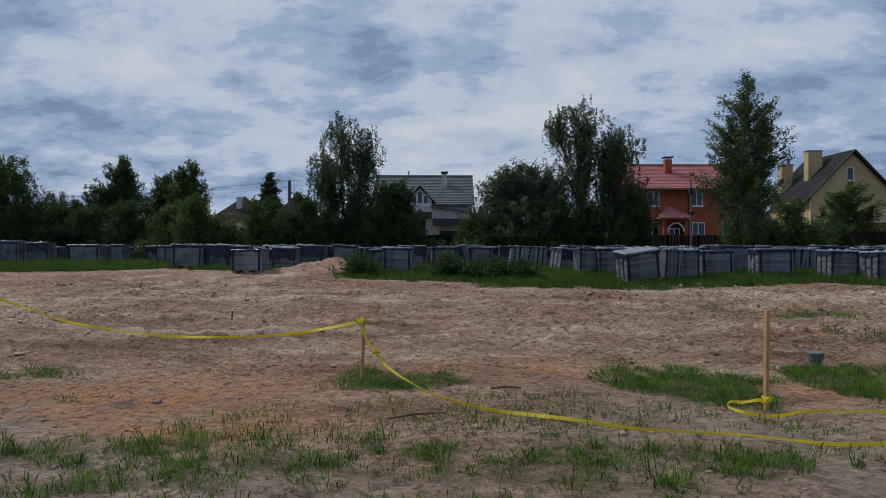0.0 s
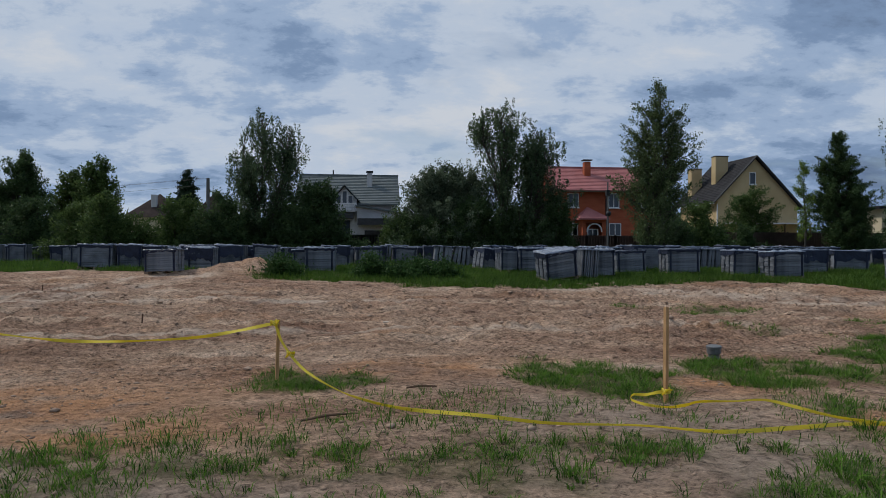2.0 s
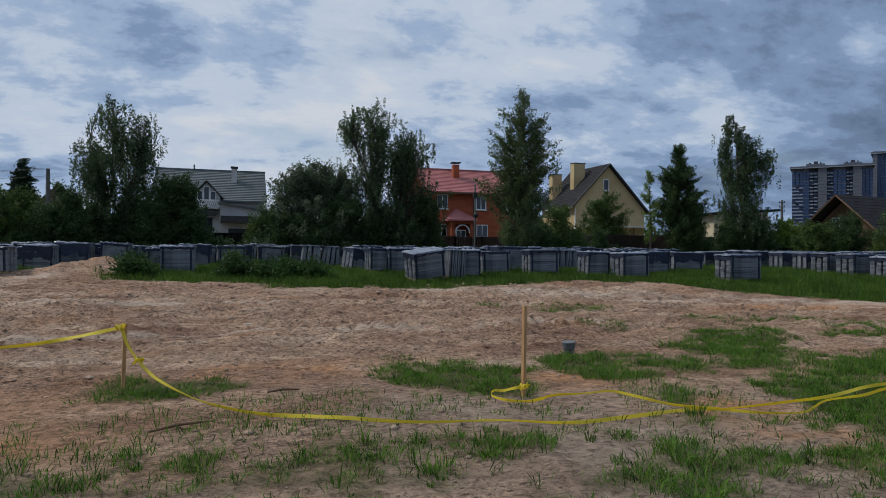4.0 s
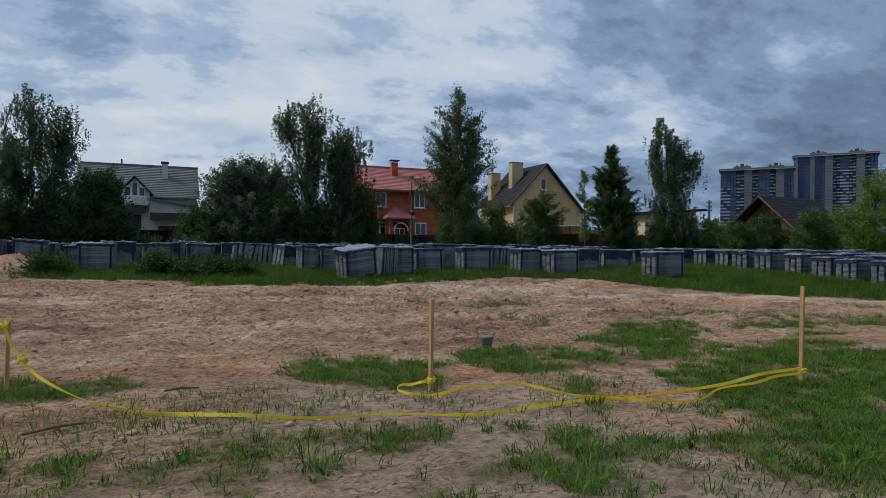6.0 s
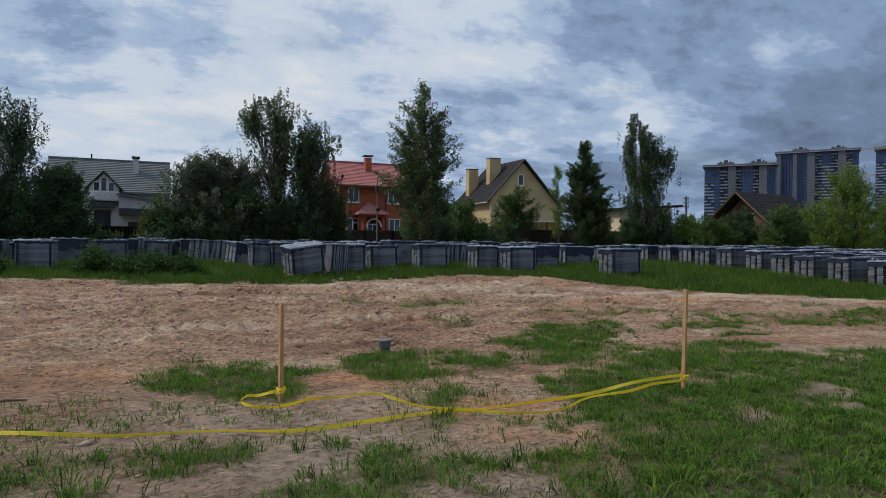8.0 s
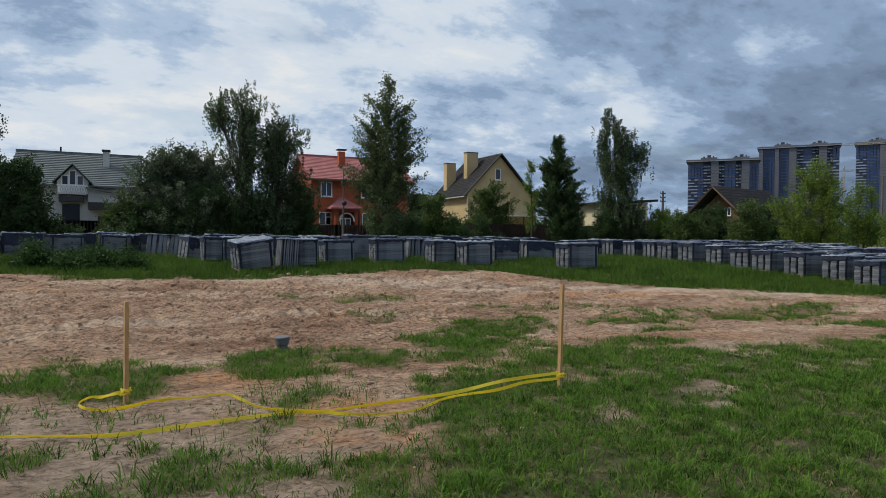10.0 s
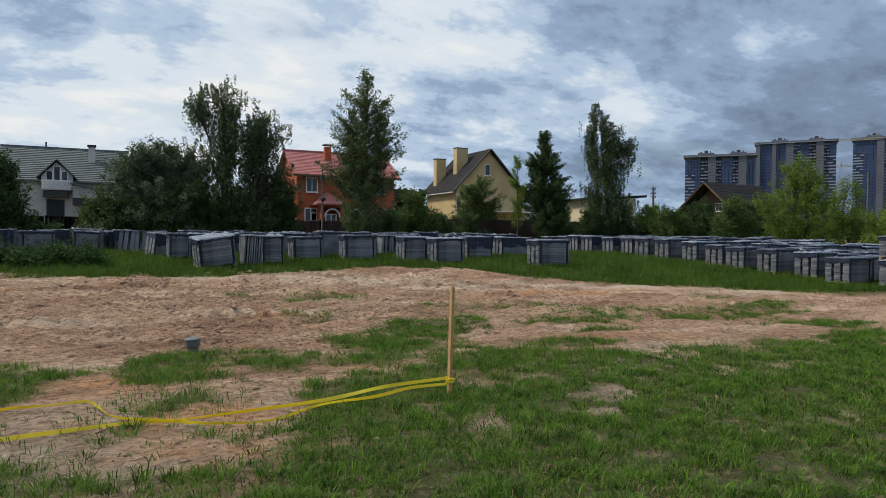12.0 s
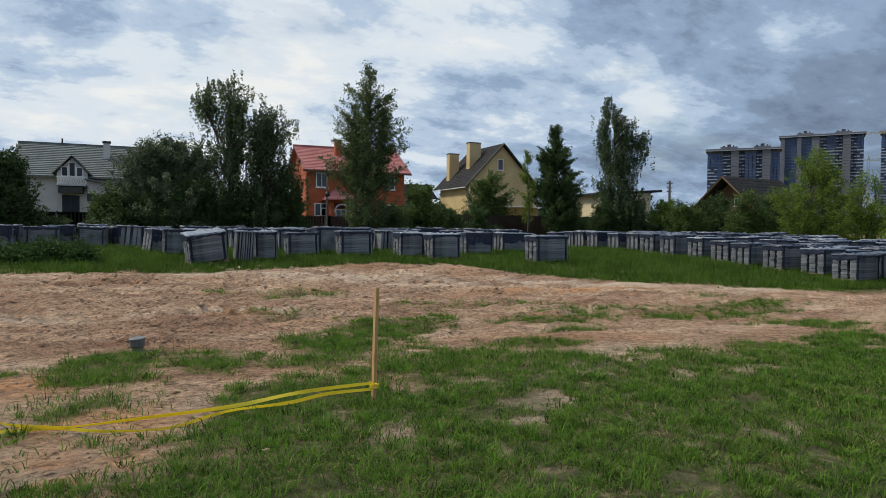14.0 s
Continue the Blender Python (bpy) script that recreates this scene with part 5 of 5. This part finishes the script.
def stack(kind, seed, pieces):
    """One pallet of slabs. kind: layers, wrapped (under dark film), upright (a leaning row)."""
    rng = random.Random(seed)
    words = {"layers": "three columns of flat grey concrete slabs on a pallet", "wrapped": "grey slabs on a pallet half covered by navy film", "upright": "row of grey slabs stood on edge on a pallet"}
    s = root("slab_stack", pose(0, 0, -50), words[kind], "slab stack", "stacks of concrete slabs")
    bm = bmesh.new()
    for y in (-0.40, 0, 0.40):
        box(bm, -0.60, 0.60, y - 0.05, y + 0.05, 0.0, 0.022)
        for x in (-0.52, 0, 0.52):
            box(bm, x - 0.07, x + 0.07, y - 0.05, y + 0.05, 0.022, 0.10)
    for k in range(6):
        x = -0.55 + k * 0.22
        box(bm, x - 0.05, x + 0.05, -0.46, 0.46, 0.10, 0.122)
    part("pallet", bm, PALLET_WOOD, s, "weathered wooden pallet")
    z = 0.122
    if kind == "upright":
        for k in range(8):
            shared("kerb", KERB, s, pose(-0.53 + k * 0.15 + rng.gauss(0, 0.01), rng.gauss(0, 0.03), z, 0, 3 + rng.gauss(0, 1.4), 0))
        z = 1.06
    else:
        for c, y in enumerate((-0.345, 0.0, 0.345)):
            if pieces:
                for k in range(10):
                    shared("slab", SLAB, s, pose(rng.gauss(0, 0.005), y + rng.gauss(0, 0.006), z + 0.0935 * k, 0, 0, rng.gauss(0, 0.6)))
            else:
                shared("column", column_mesh(10, seed * 3 + c), s, pose(0, y, z))
        z += 0.935
    part("film", drape(1.17, 0.95, z, seed, 0.02 if kind == "upright" else 0.03), FILM, s, "crumpled translucent film")
    if kind != "upright":
        bm = bmesh.new()
        ph = rng.uniform(0, 9)
        deep = (0.20, 0.72) if kind == "wrapped" else (0.0, 0.22)
        hanging(bm, -0.59, 0.59, -0.47, z, lambda u: deep[0] + (deep[1] - deep[0]) * float(fbm(np.array(u * 5 + ph), np.array(ph), seed)), rng)
        part("wrap", bm, FILM_NAVY, s, "dark navy stretch film")
        for x in (rng.uniform(-0.56, -0.45), rng.uniform(0.47, 0.55)):
            bm = bmesh.new()
            hanging(bm, x - rng.uniform(0.02, 0.05), x + 0.03, -0.475, z, lambda u: 0.93, rng)
            part("strap", bm, FILM_NAVY, s, "dark navy stretch film")
        bm = bmesh.new()
        hanging(bm, -0.50, 0.50, 0, z, lambda u: 0.06 + 0.22 * float(fbm(np.array(u * 4 + ph), np.array(ph + 3), seed)), rng)
        turned(bm, pose(-0.58, 0, 0, 0, 0, -90))
        part("wrap", bm, FILM_NAVY, s, "dark navy stretch film")
    return s


STACKS = {}
for i, k in enumerate(("layers", "wrapped", "upright")):
    STACKS[k] = [stack(k, 100 + 7 * i + j, False) for j in range(3 if k != "upright" else 2)]
    STACKS["near_" + k] = [stack(k, 200 + 7 * i + j, True) for j in range(2 if k != "upright" else 1)]
used = {}


def put_stack(kind, x, y, turn=0.0, lean=0.0, tip=0.0, wide=1.0, high=1.0, up=0.0, variant=None):
    options = STACKS[kind]
    v = variant if variant is not None else int((abs(x) * 7.3 + y * 3.1)) % len(options)
    m = pose(x, y, float(land(x, y)) - 0.03 + up, lean, tip, turn) @ Matrix.Diagonal((wide, 1, high, 1))
    if (kind, v) not in used:
        used[(kind, v)] = True
        options[v].matrix_basis = m
        return options[v]
    made = copy_thing(options[v], Matrix())
    made.matrix_basis = m
    return made


# the front row, from the field's far side to the corner
for row_ in (
    (("layers", -27.6, 41.3, 4, 1.0, 1.35), ("wrapped", -28.9, 46.4, 0, 1.35, 1.3), ("layers", -24.8, 44.9, 0, 1.9, 1.15), ("layers", -22.9, 45.6, 3, 0.9, 1.15), ("layers", -12.7, 32.4, 0, 1.35, 1.12), ("wrapped", -11.2, 32.5, 0, 0.95, 1.12)),
    (("near_layers", -8.0, 26.9, -3, 1.08, 0.90), ("near_wrapped", -7.2, 29.6, 0, 0.9, 1.0), ("near_layers", -1.9, 27.4, -2, 1.05, 1.0), ("upright", 1.8, 42.3, 0, 1.25, 1.15), ("wrapped", 3.5, 43.9, 0, 1.25, 1.08), ("upright", 4.6, 35.9, 0, 1.7, 1.06)),
    (("near_upright", 5.8, 31.1, 0, 1.0, 0.98), ("near_layers", 6.0, 27.4, 4, 0.7, 0.98), ("near_layers", 6.9, 27.1, 0, 0.9, 1.0), ("near_upright", 8.3, 23.9, 0, 0.55, 1.08), ("near_layers", 9.2, 24.7, 0, 0.68, 1.05), ("near_layers", 10.9, 26.2, 0, 1.1, 0.93)),
    (("near_layers", 13.1, 26.0, -2, 1.2, 1.02), ("near_layers", 15.3, 25.2, 0, 0.95, 1.0), ("near_layers", 16.35, 24.0, 0, 1.1, 1.02), ("near_wrapped", 18.9, 26.1, 3, 1.2, 0.98), ("wrapped", 21.7, 27.4, 0, 1.5, 0.92), ("near_layers", 20.15, 21.9, -3, 1.30, 1.08)),
):
    for kind, x, y, turn, wide, high in row_:
        put_stack(kind, x, y, turn, 1.2 * math.sin(x * 5), 2.5 if "upright" in kind else 1.6 * math.sin(x * 3.3), wide, high)
put_stack("near_layers", 7.0, 23.2, 9, 6, -8, 1.08, 1.02, 0.09, 1)
put_stack("near_wrapped", 5.3, 29.0, 20, 2, 7, 0.7, 0.95, 0.02)
# the row along the other side; its ends show between the long faces
for k in range(14):
    put_stack("near_layers" if k < 8 else "wrapped", 29.4 + 0.25 * math.sin(k * 1.7), 15.1 + 1.5 * k, 3 * math.sin(k * 2.1), 0, 0, 1.15, 0.97 + 0.05 * math.sin(k * 1.3))
put_stack("near_layers", 29.9, 13.4, 2, 0, 0, 1.1, 1.0)
put_stack("near_layers", 29.95, 13.45, -3, 0, 0, 1.05, 0.8, 1.08)
# the rows behind
rng = random.Random(5)
for j in range(6):
    for k in range(17):
        x, y = 31.3 + 1.75 * j + rng.uniform(-0.2, 0.2), 15.3 + 1.5 * k + rng.uniform(-0.2, 0.2)
        if rng.random() < 0.86:
            put_stack(rng.choice(("wrapped", "layers", "layers")), x, y, rng.gauss(0, 3), 0, rng.gauss(0, 1.2), rng.uniform(1.0, 1.3), rng.uniform(0.85, 1.02))
for j in range(8):
    for k in range(34):
        x = -33 + 1.75 * k + rng.uniform(-0.3, 0.3)
        front = np.interp(x, [-33, -22, -14, -12, -9, -5, 0, 5, 8, 12, 19, 24, 27], [49, 49, 37, 34.5, 31.5, 33, 37, 39.5, 30.5, 28.4, 29.5, 31, 33])
        y = float(front) + 1.55 * j + rng.uniform(-0.35, 0.35)
        if rng.random() < 0.9 and y < (42.5 if x > -12 else 54) and j < (6 if x > -14 else 3):
            put_stack(rng.choice(("wrapped", "layers", "wrapped", "layers", "upright")), x, y, rng.gauss(0, 5), 0, rng.gauss(0, 2.0), rng.uniform(0.95, 1.3), rng.uniform(0.88, 1.12))
for k, options in STACKS.items():
    for v, ob in enumerate(options):
        if (k, v) not in used:
            for o in (*ob.children_recursive, ob):
                bpy.data.objects.remove(o)

# ---- stakes and barrier tape ----
def stake(x, y, height, lean_x=0.0, lean_y=0.0, thick=0.037):
    z = float(ground_z(x, y))
    s = root("wooden_stake", pose(x, y, z, lean_x, lean_y, 17), "square timber stake driven into the soil", "stake", "stakes of the barrier")
    bm = bmesh.new()
    h = thick / 2
    rings = []
    for zz, k in ((-0.12, 1.0), (height * 0.5, 1.02), (height - 0.012, 1.0), (height, 0.8)):
        rings.append([bm.verts.new((sx * h * k, sy * h * k, zz)) for sx, sy in ((-1, -1), (1, -1), (1, 1), (-1, 1))])
    for a, b in zip(rings, rings[1:]):
        for i in range(4):
            bm.faces.new((a[i], a[(i + 1) % 4], b[(i + 1) % 4], b[i]))
    bm.faces.new(rings[-1])
    part("post", bm, STAKE_WOOD, s)
    return s, z


s0, z_0 = stake(-7.62, 11.2, 0.85)
s1, z_1 = stake(-0.91, 7.85, 0.73, 0, 1.5)
s2, z_2 = stake(3.20, 6.42, 0.98, 0, 0.3)
s3, z_3 = stake(7.48, 5.38, 1.15, 0, 1.5)


def ribbon(points, width, twist, label, steps=90):
    """Tape along a smooth line; twist in half turns. Its printed and its pale side both show where it turns."""
    pts = [Vector(p) for p in points]

    def at(u):
        s = u * (len(pts) - 1)
        k = min(int(s), len(pts) - 2)
        f = s - k
        p0, p1, p2, p3 = pts[max(k - 1, 0)], pts[k], pts[k + 1], pts[min(k + 2, len(pts) - 1)]
        return 0.5 * ((2 * p1) + (p2 - p0) * f + (2 * p0 - 5 * p1 + 4 * p2 - p3) * f * f + (3 * p1 - p0 - 3 * p2 + p3) * f ** 3)

    tape = root("barrier_tape", pose(0, 0, 0), label, "tape", "barrier tape")
    bm = bmesh.new()
    rows = []
    for i in range(steps + 1):
        u = i / steps
        p, way = at(u), (at(min(u + 0.004, 1)) - at(max(u - 0.004, 0))).normalized()
        side = way.cross(Vector((0, 0, 1))).normalized()
        over = side.cross(way)
        a = twist[0] + (twist[1] - twist[0]) * u + 0.45 * math.sin(u * 23 + points[0][0]) + 0.3 * math.sin(u * 57)
        w = (side * math.cos(a) + over * math.sin(a)) * width * 0.5 * (0.45 + 0.55 * abs(math.sin(u * 11 + 1)))
        thin = w.cross(way).normalized() * 0.0008
        rows.append([bm.verts.new(q) for q in (p - w + thin, p + w + thin, p + w - thin, p - w - thin)])
    for a, b in zip(rows, rows[1:]):
        for k in range(4):
            bm.faces.new((a[k], a[(k + 1) % 4], b[(k + 1) % 4], b[k]))
    bm.faces.new(rows[0])
    bm.faces.new(rows[-1][::-1])
    part("strip", bm, TAPE, tape)
    return tape


def gz(x, y, h=0.015):
    return (x, y, float(ground_z(x, y)) + h + 0.018)


ribbon([(-7.62, 11.2, z_0 + 0.73), (-6.75, 10.8, 0.53), (-5.97, 10.41, 0.39), (-4.6, 9.74, 0.31), (-3.54, 9.23, 0.31), (-2.0, 8.38, 0.46), (-0.92, 7.75, z_1 + 0.69)], 0.045, (1.4, 1.8), "yellow plastic tape sagging between two stakes", 110)
ribbon([(-0.91, 7.74, z_1 + 0.69), (-0.82, 7.68, 0.48), (-0.57, 7.40, 0.24), (-0.2, 6.98, 0.10), (0.1, 6.66, 0.05), gz(0.52, 6.27), gz(1.14, 5.84, 0.02), gz(1.77, 5.63, 0.02), gz(2.49, 5.38, 0.02), gz(3.11, 5.22, 0.02), gz(3.72, 5.2, 0.02), (4.33, 5.32, 0.04), (4.8, 5.22, 0.05), (5.4, 5.2, 0.07), (6.1, 5.22, 0.09), (6.75, 5.3, 0.14), (7.47, 5.36, z_3 + 0.19)], 0.037, (1.5, 1.75), "yellow barrier tape trailing from a stake across the soil", 240)
ribbon([(3.20, 6.40, z_2 + 0.12), gz(3.10, 6.42, 0.08), gz(2.99, 6.46, 0.05), gz(2.89, 6.50, 0.04), gz(2.81, 6.36, 0.03), gz(2.88, 6.17, 0.02), gz(3.06, 6.08, 0.02), gz(3.25, 6.10, 0.03), gz(3.44, 6.17, 0.03), gz(3.78, 6.14, 0.04), gz(4.06, 6.08, 0.05), gz(4.18, 5.82, 0.04), gz(4.33, 5.42, 0.04), gz(4.76, 5.24, 0.02), gz(5.12, 5.06, 0.02), gz(5.58, 5.04, 0.03), gz(6.06, 5.22, 0.05), (6.6, 5.26, 0.06), (7.0, 5.3, 0.10), (7.46, 5.35, z_3 + 0.13)], 0.035, (1.3, 1.7), "loose yellow tape looped on the ground between stakes", 280)


def knot(x, y, z, label):
    k = root("tape_knot", pose(x, y, z), label, "tape", "barrier tape")
    bm = bmesh.new()
    r = random.Random(int(x * 100))
    for i in range(4):
        a = r.uniform(0, 6.28)
        pts = [Vector((0.028 * math.cos(a + t * 1.3), 0.028 * math.sin(a + t * 1.3), 0.02 * math.sin(t * 2 + i))) * (1 + 0.25 * i) for t in range(6)]
        tube(bm, pts, [0.010] * 6, 5)
    part("loop", bm, TAPE, k)
    return k


knot(-0.92, 7.73, z_1 + 0.70, "yellow tape knotted round the stake's head")
knot(-7.62, 11.19, z_0 + 0.73, "yellow tape knotted round a stake")
knot(-0.72, 7.57, 0.37, "knot joining two lengths of yellow tape")
knot(3.20, 6.40, z_2 + 0.12, "yellow tape tied low round the stake")
knot(7.475, 5.36, z_3 + 0.165, "yellow tape tied low round the tall stake")

# ---- pipe stub ----
px, py = 5.22, 9.1
pz = float(ground_z(px, py))
pipe = root("pipe_stub", pose(px, py, pz - 0.03, 3, -3, 0), "grey plastic pipe stub with a wider capped socket", "pipe")
bm = bmesh.new()
tube(bm, [(0, 0, -0.1), (0, 0, 0.13)], [0.078, 0.078], 24)
part("pipe", bm, PIPE_GREY, pipe)
bm = bmesh.new()
tube(bm, [(0, 0, 0.10), (0, 0, 0.12), (0, 0, 0.19), (0, 0, 0.20)], [0.080, 0.098, 0.100, 0.094], 24)
part("socket", bm, PIPE_GREY, pipe)
bm = bmesh.new()
tube(bm, [(0, 0, 0.195), (0, 0, 0.222), (0, 0, 0.228)], [0.108, 0.108, 0.100], 24)
part("cap", bm, PIPE_GREY, pipe)

# small survey pegs
for x, y, h in ((-9.6, 20.6, 0.22), (-4.41, 13.7, 0.24)):
    peg = root("survey_peg", pose(x, y, float(ground_z(x, y)) - 0.04, 0, 4, 20), "short dark peg in the worked soil", "peg", "survey pegs")
    part("post", boxes((-0.015, 0.015, -0.015, 0.015, 0, h)), WOOD_DARK, peg)


# ---- clods, sticks and litter ----
def lump(bm, x, y, r, rng):
    z = float(ground_z(x, y))
    made = bmesh.ops.create_icosphere(bm, subdivisions=1, radius=r)
    for v in made["verts"]:
        v.co = Vector((v.co.x * rng.uniform(0.8, 1.5), v.co.y * rng.uniform(0.7, 1.2), v.co.z * rng.uniform(0.45, 0.8))) + Vector((x, y, z + r * 0.1))


npr = np.random.default_rng(9)
n = 30000
cy = 3.0 + 19.5 * npr.random(n) ** 0.75
cx = npr.uniform(0, 1, n) * (7 + 1.5 * cy) - 0.8 * cy - 1
keep = (turf(cx, cy) < 0.35) & (fbm(cx * 0.8, cy * 1.4, 91) + npr.uniform(-0.15, 0.15, n) > 0.47)
cx, cy = cx[keep], cy[keep]
n = len(cx)
size = npr.lognormal(-4.6, 0.45, n)[:, None] * (0.7 + cy[:, None] / 16)
corner = np.array([(1, 0, 0), (0, 1, 0), (-1, 0, 0), (0, -1, 0), (0, 0, 0.6), (0, 0, -0.6)])
spin = npr.uniform(0, 2 * np.pi, n)
v = corner[None] * (0.7 + 0.7 * npr.random((n, 6, 1))) * size[:, None] * np.array([1.4, 1.0, 0.9])
vx = v[..., 0] * np.cos(spin)[:, None] - v[..., 1] * np.sin(spin)[:, None] + cx[:, None]
vy = v[..., 0] * np.sin(spin)[:, None] + v[..., 1] * np.cos(spin)[:, None] + cy[:, None]
vz = v[..., 2] + (ground_z(cx, cy) + size[:, 0] * 0.15)[:, None]
faces = np.array([(0, 1, 4), (1, 2, 4), (2, 3, 4), (3, 0, 4), (1, 0, 5), (2, 1, 5), (3, 2, 5), (0, 3, 5)])
ob = mesh_of("clods", np.stack([vx, vy, vz], -1).reshape(-1, 3), (np.arange(n)[:, None, None] * 6 + faces[None]).reshape(-1, 3), STONE)
tagged(ob, "small clods and stones strewn over the soil", "clods", kind="stuff")
rng = random.Random(9)
for x, y, r in ((-1.35, 8.45, 0.055), (-6.05, 9.4, 0.08), (-3.1, 12.6, 0.05), (6.25, 4.2, 0.03)):
    bm = bmesh.new()
    lump(bm, x, y, r, rng)
    tagged(part("clod", bm, STONE), "dark clod of soil lying on the bare ground", "clod")
for x, y, a, ln in ((0.75, 7.2, 8, 0.34), (-2.9, 4.2, 10, 0.25), (-0.2, 6.05, 25, 0.5)):
    bm = bmesh.new()
    z = float(ground_z(x, y)) + 0.02
    c, s = math.cos(radians(a)) * ln / 2, math.sin(radians(a)) * ln / 2
    tube(bm, [(x - c, y - s, z), (x, y + 0.02, z + 0.01), (x + c, y + s, z)], [0.010, 0.014, 0.008], 6)
    tagged(part("stick", bm, WOOD_DARK), "short dry stick lying on the soil", "stick")


# ---- weeds before the stacks ----
def weed(x, y, w, h, seed):
    return tree("weed_bush", x, y, h, w, "dome", WEED, "low dark leafy weeds in the grass", seed, 0.0, 3.5 / max(w, 1), 0.11, "weeds")


weed(0.3, 24.6, 1.1, 0.6, 201)
weed(1.9, 25.0, 1.0, 0.5, 202)
weed(1.4, 23.8, 0.8, 0.4, 203)
weed(-3.2, 25.5, 1.0, 0.55, 204)
weed(2.9, 24.3, 0.7, 0.4, 205)

# a flat pale board and trampled dark soil near the stacks
board = root("board", pose(1.2, 14.2, float(ground_z(1.2, 14.2)) + 0.01, 0, 0, 3), "pale weathered board lying on the worked soil", "board")
bm = bmesh.new()
chamfered(bm, -0.75, 0.75, -0.07, 0.07, 0.0, 0.03, 0.006)
part("plank", bm, mat("grey_board", (0.36, 0.30, 0.24), (0.58, 0.50, 0.42), 4, 0.9, stretch=(1, 6, 6)), board)
for x, y, r in ((7.3, 21.6, 0.16), (7.9, 21.5, 0.12), (6.6, 21.4, 0.10), (8.6, 21.8, 0.13), (9.6, 21.3, 0.10)):
    bm = bmesh.new()
    lump(bm, x, y, r, rng)
    tagged(part("clod", bm, STONE), "dark clod of turned soil before the stacks", "clod")
